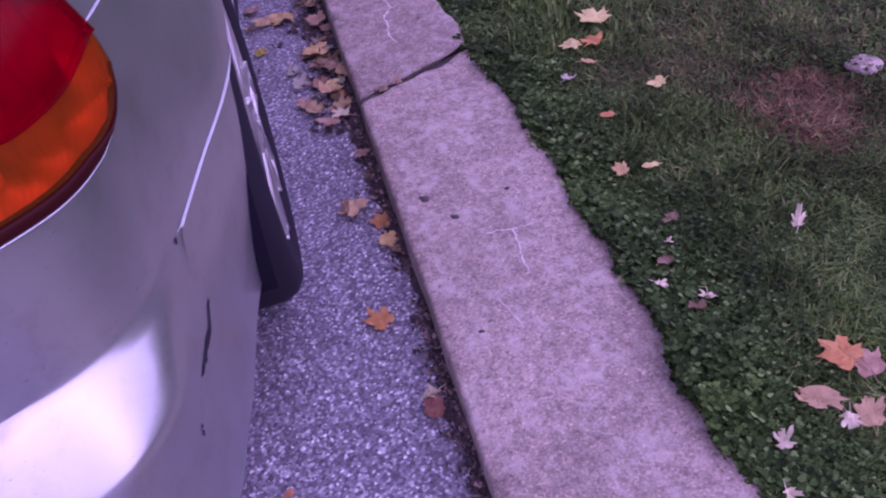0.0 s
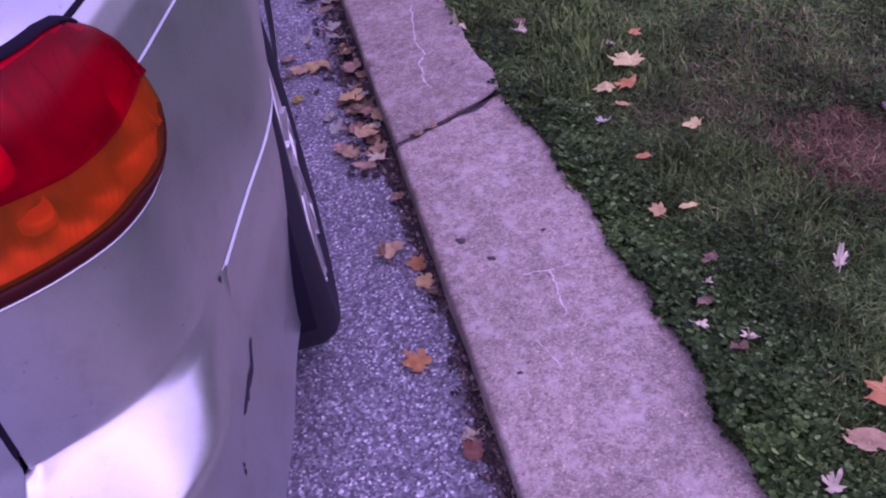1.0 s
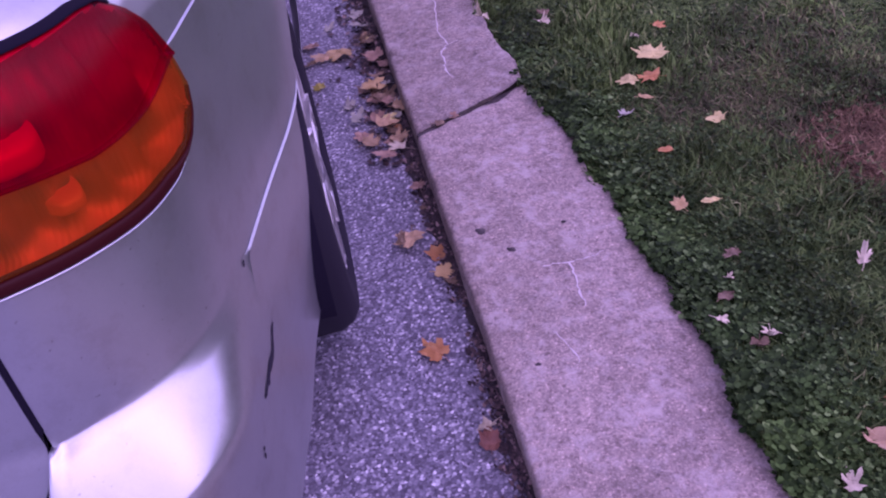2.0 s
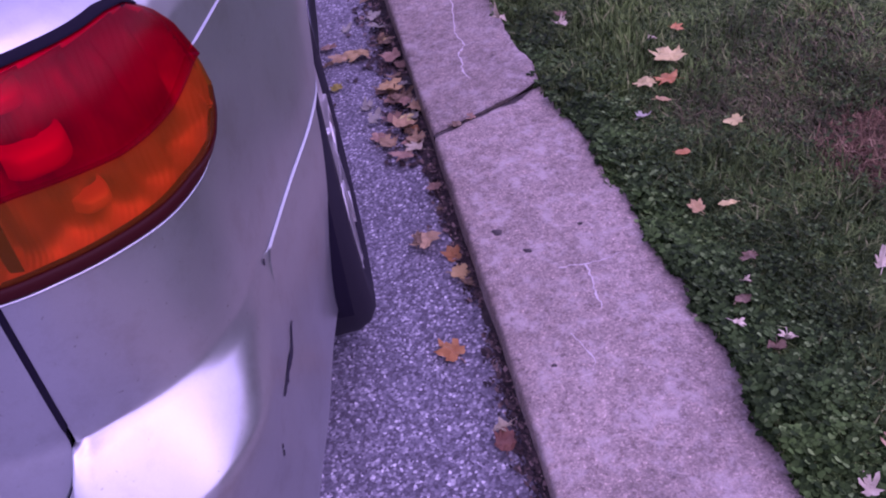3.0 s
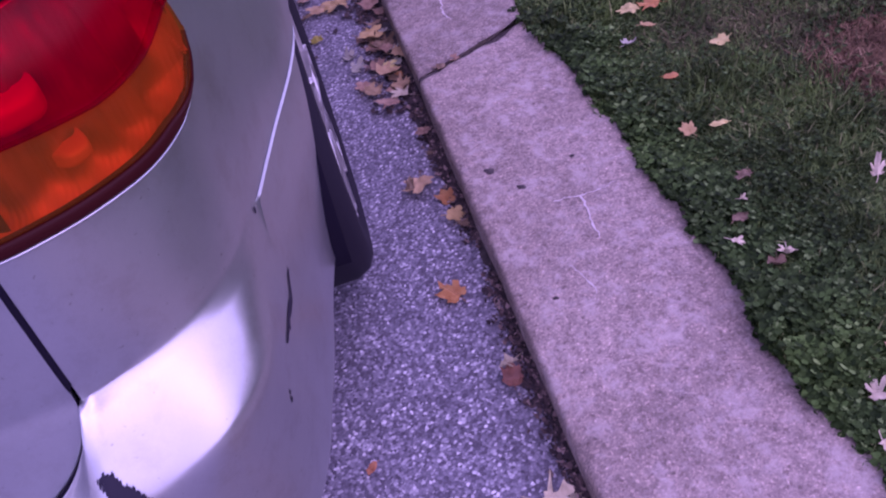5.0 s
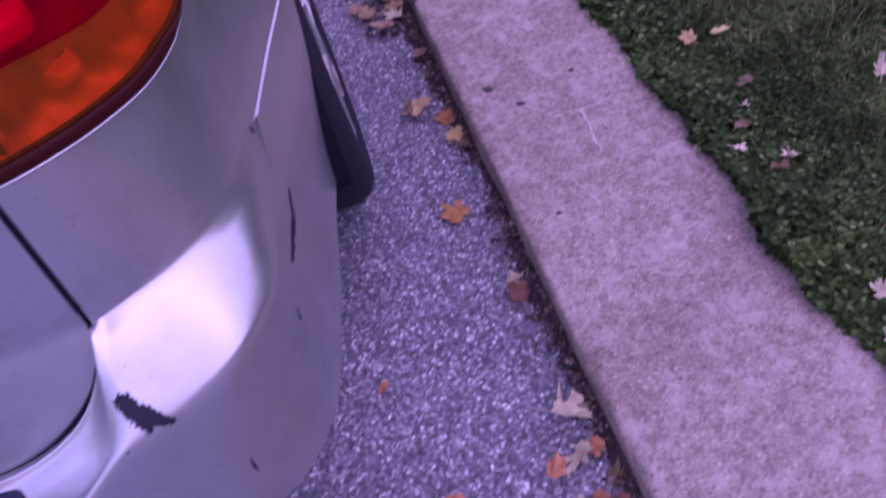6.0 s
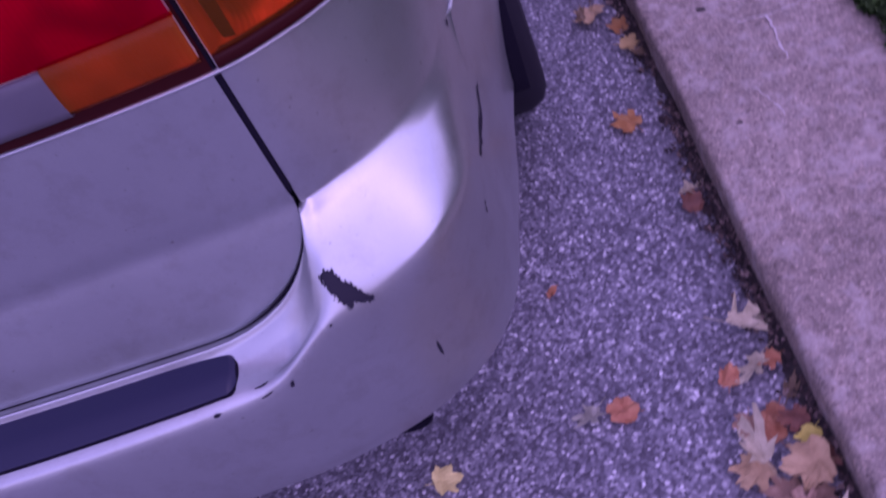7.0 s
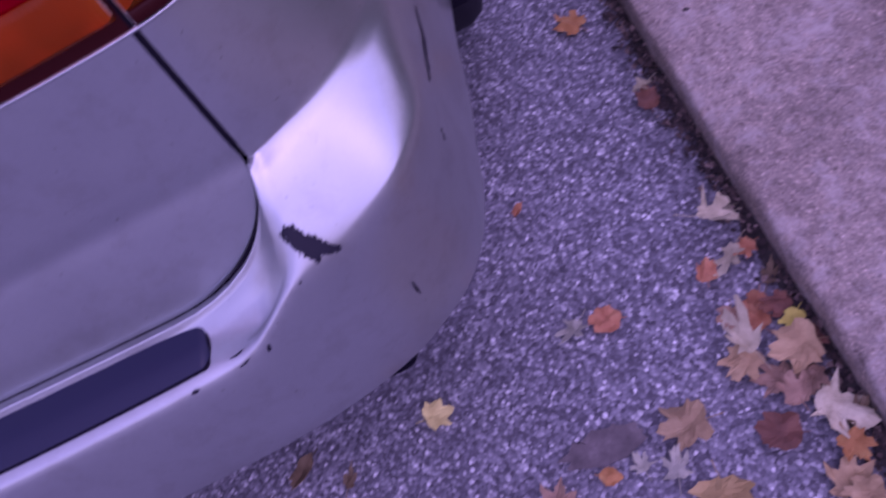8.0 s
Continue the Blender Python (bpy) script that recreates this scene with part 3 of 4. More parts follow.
def mirrored(bm):
    """Adds the other half of the car's width."""
    geom = bmesh.ops.duplicate(bm, geom=bm.verts[:] + bm.edges[:] + bm.faces[:])["geom"]
    vs = [g for g in geom if isinstance(g, bmesh.types.BMVert)]
    fs = [g for g in geom if isinstance(g, bmesh.types.BMFace)]
    for v in vs:
        v.co.x = 2 * MID - v.co.x
    bmesh.ops.reverse_faces(bm, faces=fs)
    return bm


# Lamp outline on the body: lower and upper edge along the corner.
U_TIP = u_of_y(0.0765)


def along(stops):
    ys, zs = [a for a, _ in stops], [z for _, z in stops]
    return lambda u: float(np.interp(body_at(u)[1], ys, zs))


lamp_low = along([(-0.2, 0.700), (0.01, 0.700), (0.035, 0.7035), (0.053, 0.709), (0.066, 0.718), (0.073, 0.728), (0.0765, 0.742)])
lamp_top = along([(-0.2, 0.846), (-0.01, 0.847), (0.012, 0.844), (0.03, 0.832), (0.045, 0.815), (0.064, 0.779), (0.073, 0.758), (0.0765, 0.743)])
lamp_split = along([(-0.2, 0.771), (-0.09, 0.771), (-0.05, 0.764), (0.0, 0.764), (0.04, 0.770), (0.0655, 0.7745), (0.073, 0.7572), (0.0765, 0.7428)])


def arch_end(z):
    """How far back along y the wheel arch cuts the side at a height."""
    d = ARCH_R**2 - max(0.0, z - AXLE_Z) ** 2
    return AXLE_Y - math.sqrt(max(d, 0.0))


LID_SIDE, LID_FOOT, LID_R, LID_RISE = -0.4312, 0.4455, 0.135, 0.118


def lid_low(x):
    """The lid's lower edge, with its rounded corner."""
    d = LID_SIDE - x
    if d >= LID_R:
        return LID_FOOT
    return LID_FOOT + LID_RISE * (1 - math.sqrt(max(0.0, 1 - min(1.0, 1 - d / LID_R) ** 2)))


# Bumper section from the body out and down: share of the way out, height at the corner, height in the middle.
BUMPER_ROWS = curve([(-0.08, 0.5535, 0.4425), (0.07, 0.551, 0.4430), (0.14, 0.5475, 0.4385), (0.24, 0.541, 0.4345), (0.42, 0.5265, 0.432), (0.6, 0.510, 0.4305), (0.78, 0.4925, 0.4305), (0.905, 0.478, 0.4270), (0.955, 0.469, 0.4200), (0.981, 0.457, 0.4095), (0.993, 0.441, 0.3975), (0.998, 0.422, 0.384), (1.0, 0.395, 0.366), (1.0, 0.36, 0.345), (0.99, 0.32, 0.318), (0.97, 0.292, 0.292), (0.93, 0.274, 0.274), (0.85, 0.264, 0.264), (0.3, 0.262, 0.262)])
# round the corner the shelf grows out of the body in a soft hollow
HOLLOW_ROWS = curve([(0.0, 0.574, 0.4425), (0.010, 0.5625, 0.4430), (0.07, 0.5530, 0.4385), (0.21, 0.5425, 0.4345), (0.42, 0.5265, 0.432), (0.6, 0.510, 0.4305)])
N_ROWS = 19
BUMPER_T = np.concatenate([np.linspace(0, 0.28, 20), np.linspace(0.28, 0.62, 150)[1:], np.linspace(0.62, 1, 90)[1:]])


def corner_share(x):
    return float(smooth(LID_SIDE, LID_SIDE + 0.085, x))


def round_share(x):
    return float(smooth(-0.37, -0.305, x))


def fold_share(x):
    return float(smooth(LID_SIDE, LID_SIDE + 0.014, x))


def bumper_point(t, v, out=0.0):
    w, zc, zm = BUMPER_ROWS(v)
    w = min(1.0, w)
    u = float(t) * u_of_y(round(arch_end(min(zc, 0.5525)), 4), skin_at, 12.99)
    a, b = body_at(u), skin_at(u)
    if v < 4.5:
        soft, hollow = corner_share(a[0]), HOLLOW_ROWS(v)
        w += (hollow[0] - w) * fold_share(a[0])
        zc += (hollow[1] - zc) * soft + 0.032 * max(0.0, 1 - v / 3) ** 1.5 * round_share(a[0])
    p = a + (b - a) * w
    if v < 4.5:
        p = p + inward(u) * lean_at(zc)[0] * fold_share(a[0]) * (1 - float(smooth(0.0, 0.1, w)))
    x = p[0]
    rim = min(zc, lid_low(x)) if x < LID_SIDE else zc
    foot = max(0.0, 0.0055 - lean_at(rim)[0]) * smooth(LID_SIDE + 0.012, LID_SIDE - 0.004, x) * min(1.0, max(0.0, 1 - w * 2))
    p = p - inward(u) * (foot + out)
    # the step down from the corner's shelf to the scoop under the lid
    edge = -0.4315 + 0.006 * smooth(0.0, 0.5, w)
    s = max(0.0, (edge - x) / (0.062 + 0.02 * w * w))
    s = min(1.0, s * s / (s + 0.45) * 1.45)
    k = 1 - (1 - s) ** 2.2
    if w > 0.7:
        k += (float(smooth(-0.425, -0.53, x)) - k) * smooth(0.7, 0.97, w)
    k0 = (zc - (rim - 0.002 * (1 - fold_share(x)))) / (zc - zm) if zc - zm > 0.05 else k
    k += (max(0.0, min(1.0, k0)) - k) * (1 - smooth(0.0, 0.13 + 0.75 * smooth(-0.62, -0.47, x), w))
    z = zc + (zm - zc) * k + out * 0.7
    # rolled lip under the lid
    z += 0.0045 * math.exp(-(((w - 0.10) / 0.055) ** 2)) * float(smooth(LID_SIDE, LID_SIDE - 0.02, x))
    # along the side the shelf shrinks to a narrow ledge, and the foot tucks in
    side = float(smooth(0.066, 0.092, p[1]))
    if v < 12:
        ledge = 0.5525 - 0.003 * w - 0.1525 * max(0.0, (v - 7.5) / 4.5) ** 1.1
        z += (ledge - z) * side
    p = p + inward(u) * 0.02 * float(smooth(0.52, 0.26, z)) * float(smooth(0.08, 0.32, p[1]))
    # the shelf's fold stands fuller round the corner
    full = 0.028 * float(smooth(0.38, 0.56, t) * (1 - smooth(0.60, 0.76, t)) * smooth(1.5, 7.8, v) * (1 - smooth(8.2, 13.5, v)))
    return (p[0] + 0.2 * full, p[1] - 0.62 * full, z + 0.75 * full)


def make_chips(bumper):
    """Spots where the paint is gone, as thin dark patches on the bumper."""
    rng = random.Random(3)

    def patch(outline, n=44):
        """Fills an outline in the bumper's own coordinates with small cells, so that its edge is torn."""
        ts, vs = [p[0] for p in outline], [p[1] for p in outline]
        t0, t1, v0, v1 = min(ts), max(ts), min(vs), max(vs)

        def inside(t, v):
            hit = False
            for (a, b), (c, d) in zip(outline, outline[1:] + outline[:1]):
                if (b > v) != (d > v) and t < a + (c - a) * (v - b) / (d - b):
                    hit = not hit
            return hit

        bm, made = bmesh.new(), {}

        def vert(i, j):
            if (i, j) not in made:
                made[(i, j)] = bm.verts.new(bumper_point(t0 + (t1 - t0) * i / n, v0 + (v1 - v0) * j / n, 0.0008))
            return made[(i, j)]

        for i in range(n):
            for j in range(n):
                t, v = (i + 0.5) / n, (j + 0.5) / n
                t, v = t + 0.07 * noise.noise((i * 0.45, j * 0.45, 3)), v + 0.07 * noise.noise((i * 0.45, j * 0.45, 7))
                if inside(t0 + (t1 - t0) * t, v0 + (v1 - v0) * v):
                    bm.faces.new((vert(i, j), vert(i + 1, j), vert(i + 1, j + 1), vert(i, j + 1)))
        if bm.faces:
            part("paint_chip", bm, BARE, bumper, "dark bare spot in the paint")
        else:
            bm.free()

    patch([(0.340, 5.0), (0.350, 5.1), (0.358, 5.3), (0.366, 5.9), (0.376, 6.3), (0.385, 7.0), (0.397, 8.1), (0.393, 8.4), (0.380, 7.9), (0.372, 7.3), (0.365, 7.9), (0.361, 7.1), (0.350, 6.2)])
    patch([(0.828, 10.45), (0.806, 10), (0.778, 9.75), (0.747, 9.8), (0.713, 10), (0.725, 10.3), (0.738, 10.15), (0.752, 10.5), (0.765, 10.25), (0.78, 10.45), (0.806, 10.5)], 30)
    for t, v, dt, dv in ((0.290, 8.8, 0.003, 0.35), (0.264, 6.5, 0.006, 0.12), (0.268, 7.8, 0.005, 0.12), (0.232, 7.7, 0.003, 0.25), (0.341, 7.9, 0.0015, 0.15), (0.455, 13.3, 0.003, 0.3), (0.665, 11.7, 0.004, 0.15), (0.667, 11.4, 0.003, 0.12), (0.761, 2.4, 0.003, 0.3)):
        patch([(t + dt * math.cos(a) * rng.uniform(0.5, 1.2), v + dv * math.sin(a) * rng.uniform(0.5, 1.2)) for a in np.linspace(0, 5.4, 7)], 9)


def make_car():
    car = tagged(new("car"), "silver car with scuffed bumper parked beside the kerb", "car")
    car.location = (0, 0, 0)
    # quarter panels and deck, from the lid's seam round the corner and along the side
    u_end = len(BODY) - 1.0
    us = np.concatenate([np.linspace(U_SEAM + 0.016, 12, 150), np.linspace(12, 14.2, 90)[1:], np.linspace(14.2, u_end, 60)[1:]])
    zs = np.concatenate([np.linspace(0, 0.3, 8), np.linspace(0.3, 1, 80)[1:]])

    def panel(u, v):
        y = body_at(u)[1]
        side = float(smooth(0.066, 0.092, y))
        low = 0.5535 + 0.0205 * corner_share(body_at(u)[0]) + 0.032 * round_share(body_at(u)[0])
        low += (0.5525 - low) * side - 0.0012 - 0.004 * (1 - fold_share(body_at(u)[0]))
        if abs(y - AXLE_Y) < ARCH_R:
            low = max(low, AXLE_Z + math.sqrt(ARCH_R**2 - (y - AXLE_Y) ** 2))
        return body_point(u, low + (0.892 - low) * v)

    bm = grid(panel, us, zs)
    bm.verts.ensure_lookup_table()
    nu = len(us)
    inside = lambda i: us[i % nu] < U_TIP - 0.03 and lamp_low(us[i % nu]) + 0.002 < bm.verts[i].co.z < lamp_top(us[i % nu]) - 0.002
    bm.verts.index_update()
    hole = [f for f in bm.faces if all(inside(v.index) for v in f.verts)]
    bmesh.ops.delete(bm, geom=hole, context="FACES")
    body = part("body_panel", flip(mirrored(bm)), PAINT, car)
    bumper = part("bumper", mirrored(grid(bumper_point, BUMPER_T, np.linspace(0, N_ROWS - 1, 92))), PAINT, car, "silver rear bumper with chipped paint")
    make_chips(bumper)
    # trunk lid: its outline drops into the bumper with a rounded corner
    x_side = LID_SIDE
    xs = np.concatenate([np.linspace(MID, x_side - LID_R, 30), x_side - LID_R * (1 - np.sin(np.linspace(0, math.pi / 2, 40)[1:]))])

    def lid(x, v):
        low = lid_low(x)
        return body_point(u_of_x(x), low + (0.892 - low) * v)

    vs = np.concatenate([np.linspace(0, 0.35, 24), np.linspace(0.35, 1, 30)[1:]])
    trunk = part("trunk_lid", mirrored(grid(lid, xs, vs)), PAINT, car, "silver trunk lid with a soft fold")
    solid = trunk.modifiers.new("thickness", "SOLIDIFY")
    solid.thickness, solid.offset = 0.006, -1
    # dark gap behind the lid's seam
    bm = grid(lambda u, z: body_point(u, z, -0.012), np.linspace(0, U_SEAM + 0.5, 40), np.linspace(0.40, 0.88, 20))
    part("seam_gap", mirrored(bm), GAP, car)
    edge = [(x, lid_low(x) - 0.0016) for x in xs] + [(x_side + 0.0016, z) for z in np.linspace(lid_low(x_side), 0.885, 40)[1:]]

    def seal_at(k, q):
        x, z = edge[k]
        a = 6.28319 * q / 8
        thick = 0.0033 - 0.0021 * float(smooth(0.02, 0.12, x_side - x))
        d, o = thick * math.cos(a), thick * math.sin(a)
        low = lid_low(min(x, x_side)) if x <= x_side else 1
        return body_point(u_of_x(x + (d if low == 1 else 0)), z + (0 if low == 1 else d), o - 0.0012)

    part("lid_seal", mirrored(grid(seal_at, range(len(edge)), range(9))), GAP, car, "black rubber lid seal")
    # rubber step pad in the bumper
    pad_at = lambda u, w: skin_at(u) * w + body_at(u) * (1 - w)
    u0 = u_of_x(-0.546)

    def pad(t, v):
        w, z = [(0.155, 0.4325), (0.16, 0.4425), (0.18, 0.443), (0.50, 0.4362), (0.80, 0.4342), (0.815, 0.432), (0.82, 0.424)][v]
        u = u0 * t
        p = pad_at(u, w)
        cut = max(0.0, (t - 0.975) / 0.025)
        mid = pad_at(u, 0.53)
        p = mid + (p - mid) * (1 - 0.35 * cut**2)
        return (p[0], p[1], z - 0.003 * cut**3)

    part("step_pad", mirrored(grid(pad, np.concatenate([np.linspace(0, 0.95, 20), np.linspace(0.955, 1, 14)]), range(7))), PLASTIC, car, "black plastic step pad")
    # dark outline that shows round the step pad
    def outline_at(t, v):
        w, z = [(0.138, 0.432), (0.143, 0.4404), (0.50, 0.4348), (0.822, 0.4318), (0.834, 0.4314), (0.84, 0.424)][v]
        u = u0 * t * 1.006
        p, mid = pad_at(u, w), pad_at(u, 0.53)
        cut = max(0.0, (t - 0.975) / 0.025)
        p = mid + (p - mid) * (1 - 0.33 * cut**2)
        return (p[0], p[1], z - 0.003 * cut**3)

    part("pad_gasket", mirrored(grid(outline_at, np.concatenate([np.linspace(0, 0.95, 20), np.linspace(0.955, 1, 14)]), range(6))), GAP, car, "dark line round the step pad")
    make_lamps(car)
    make_rest(car)
    for ob in list(car.children):
        if ob.name.split(".")[0] in ("tail_lamp", "inner_lamp", "lamp_flange", "shoulder_bead", "quarter_seam", "deck_seam", "sill", "rubbing_strip"):
            other_side(ob, car)
    make_wheels(car)
    return car


def other_side(ob, parent):
    """The same part on the car's other side."""
    me = ob.data.copy()
    me.transform(Matrix.Translation((2 * MID, 0, 0)) @ Matrix.Scale(-1, 4, (1, 0, 0)))
    me.flip_normals()
    twin = new(ob.name.split(".")[0], me)
    twin.parent = parent
    tagged(twin, ob.get("label", ""))
    for child in list(ob.children):
        other_side(child, twin)


def lens(name, material, parent, us, low, top, out, label="", rim=True):
    """A lens that follows the body, raised by out, with rounded rims."""
    def fn(u, v):
        k = [0.0, 0.0, 0.03, 0.1, 0.25, 0.5, 0.75, 0.9, 0.97, 1.0, 1.0][v]
        o = [-0.004, out * 0.5, out * 0.85, out, out * 1.1, out * 1.15, out * 1.1, out, out * 0.85, out * 0.5 if rim else out, -0.004 if rim else out][v]
        return body_point(u, low(u) + (top(u) - low(u)) * k, o)
    return part(name, grid(fn, us, range(11)), material, parent, label)


def make_lamps(car):
    def bowl(u0, u1, low, top, deep):
        def fn(u, v):
            k = min((u - u0) / 0.35, (u1 - u) / 0.35, v / 0.12, (1 - v) / 0.12)
            d = 0.002 - deep * float(smooth(0.0, 1.0, k)) * (1 + 0.25 * math.sin(u * 7 + v * 5))
            return body_point(u, low(u) - 0.0015 + (top(u) - low(u) + 0.003) * v, d)
        return grid(fn, np.linspace(u0, u1, 90), np.linspace(0, 1, 24))

    lamp = part("tail_lamp", bowl(U_SEAM + 0.03, U_TIP, lamp_low, lamp_top, 0.022), REFLECT, car, "red and amber tail lamp")
    us = np.linspace(U_SEAM + 0.05, U_TIP - 0.004, 90)
    lens("red_lens", RED, lamp, np.linspace(U_SEAM + 0.05, u_of_y(0.0648), 80), lamp_split, lamp_top, 0.008)
    rim = lambda u: 0.0115 * (1 - 0.9 * float(smooth(-0.01, 0.055, body_at(u)[1])))
    lens("amber_lens", AMBER, lamp, us, lambda u: min(lamp_low(u) + rim(u) - 0.0005, lamp_split(u) - 0.001), lambda u: lamp_split(u) + 0.002, 0.005, "", False)
    lens("lower_rim", DARKRED, lamp, us, lamp_low, lambda u: min(lamp_low(u) + rim(u), lamp_split(u)), 0.005)
    # pale plates: the red reflex, and added ones that imitate bright glow spots
    for x, z, w, h in ((-0.364, 0.782, 0.018, 0.011), (-0.345, 0.736, 0.011, 0.007), (-0.372, 0.825, 0.014, 0.007)):
        u = u_of_x(x)
        p, n = Vector(body_point(u, z, -0.007)), inward(u)
        turned = Matrix.Translation(p) @ Matrix.Rotation(math.atan2(n[1], n[0]) - math.pi / 2, 4, "Z")
        bm = grid(lambda a, b: turned @ Vector((w * a, 0.006 * (a**4 + b**4) - 0.004, h * b)), np.linspace(-1.25, 1.25, 15), np.linspace(-1.25, 1.25, 15))
        part("reflex_plate", bm, PLATE, lamp)
    # prism ribs moulded along the amber lens's outer edge
    for k in range(9):
        u, z = u_of_y(0.041 + 0.0026 * k), 0.763 - 0.0042 * k
        p, n = Vector(body_point(u, z, 0.0038)), inward(u)
        bm = box(bmesh.new(), (-0.0022, -0.001, -0.0006), (0.0022, 0.001, 0.0006), 0.0004, Matrix.Translation(p) @ Matrix.Rotation(math.atan2(n[1], n[0]) - math.pi / 2, 4, "Z") @ Matrix.Rotation(0.5, 4, "Y"))
        part("prism_rib", bm, PLATE, lamp)
    # painted flange round the lamp, and the black seal over it
    def flange(u, v):
        d, o = [(0.0, 0.0), (-0.0008, 0.0035), (-0.002, 0.0043), (-0.0036, 0.003), (-0.005, -0.001)][v]
        return body_point(u, lamp_low(u) + d, o)
    part("lamp_flange", grid(flange, np.linspace(0.05, U_TIP, 120), range(5)), PAINT, car)
    def seal(u, v):
        d, o = [(0.0, 0.002), (0.001, 0.005), (0.003, 0.0045), (0.005, 0.002), (0.006, -0.004)][v]
        return body_point(u, lamp_top(u) + d, o)
    part("lamp_seal", grid(seal, np.linspace(u_of_x(-0.8), u_of_y(0.022), 70), range(5)), GAP, lamp, "black rubber seal")
    part("quarter_seam", grid(lambda u, v: body_point(u, 0.843 + [0.0022, 0.0, -0.0022][v], 0.0009), np.linspace(u_of_y(0.01), 13.5, 70), range(3)), GAP, car)
    us_deck = u_of_x(-0.366)
    part("deck_seam", grid(lambda z, v: body_point(us_deck + [-0.035, 0, 0.035][v], z, 0.0009), np.linspace(0.848, 0.891, 24), range(3)), GAP, car)

    def bead(u, v):
        k = smooth(0.062, 0.09, body_at(u)[1])
        d, o = [(0.002, -0.0006), (0.001, 0.0012 * k), (0.0, 0.0018 * k), (-0.001, 0.0012 * k), (-0.002, -0.0006)][v]
        return body_point(u, 0.777 + d, o)
    part("shoulder_bead", grid(bead, np.linspace(u_of_y(0.06), 13, 60), range(5)), PAINT, car)
    a, b, c = u_of_x(-0.80), u_of_x(-0.532), U_SEAM - 0.06
    inner = part("inner_lamp", bowl(a, U_SEAM - 0.03, lambda u: 0.7, lambda u: 0.847, -0.0005), DARKRED, car, "lid lamp with a clear reversing lens")
    lens("red_lens", RED, inner, np.linspace(a, c, 40), lambda u: 0.752, lambda u: 0.846, 0.011)
    part("reflector", bowl(a, c, lambda u: 0.711, lambda u: 0.845, -0.003), REFLECT, inner)
    lens("amber_lens", AMBER, inner, np.linspace(b, c, 20), lambda u: 0.712, lambda u: 0.754, 0.009)
    lens("reversing_lens", CLEAR, inner, np.linspace(u_of_x(-0.64), b, 20), lambda u: 0.710, lambda u: 0.752, 0.009)


def make_wheels(car):
    prof = [(0.020, 0.20), (0.013, 0.212), (0.0, 0.245), (0.002, 0.27), (0.014, 0.289), (0.036, 0.299), (0.10, 0.30), (0.16, 0.299), (0.182, 0.29), (0.195, 0.27), (0.195, 0.2)]
    for side in (1, -1):
        for y in (AXLE_Y, 3.28):
            x = -0.195 if side > 0 else 2 * MID + 0.195
            wheel = new("wheel")
            wheel.parent, wheel.location = car, (x, y, AXLE_Z)
            wheel.rotation_euler.y = radians(-2.6 * side)
            bm = bmesh.new()
            n = 96
            rings = [[bm.verts.new((-side * d, r * math.cos(6.28319 * i / n), r * math.sin(6.28319 * i / n))) for i in range(n)] for d, r in prof]
            for a, b in zip(rings, rings[1:]):
                for i in range(n):
                    bm.faces.new((a[i], a[(i + 1) % n], b[(i + 1) % n], b[i]))
            part("tyre", bm, RUBBER, wheel, "black rubber tyre")
            bm = bmesh.new()
            for d0, d1, r0, r1 in ((0.016, 0.012, 0.209, 0.203), (0.012, 0.012, 0.203, 0.185), (0.012, 0.035, 0.185, 0.178), (0.035, 0.17, 0.178, 0.175), (0.055, 0.055, 0.18, 0.0)):
                a = [bm.verts.new((-side * d0, r0 * math.cos(6.28319 * i / 48), r0 * math.sin(6.28319 * i / 48))) for i in range(48)]
                b = [bm.verts.new((-side * d1, r1 * math.cos(6.28319 * i / 48), r1 * math.sin(6.28319 * i / 48))) for i in range(48)] if r1 else [bm.verts.new((-side * d1, 0, 0))] * 48
                for i in range(48):
                    q = (a[i], a[(i + 1) % 48], b[(i + 1) % 48], b[i])
                    bm.faces.new(q if r1 else q[:3])
            for k in range(7):
                t = Matrix.Rotation(6.28319 * k / 7, 4, "X")
                lo, hi = (-0.032, -0.03, 0.0), (-0.012, 0.03, 0.195)
                if side < 0:
                    lo, hi = (0.012, -0.03, 0.0), (0.032, 0.03, 0.195)
                box(bm, lo, hi, 0.006, t)
            part("rim", bm, ALLOY, wheel, "grey alloy rim")


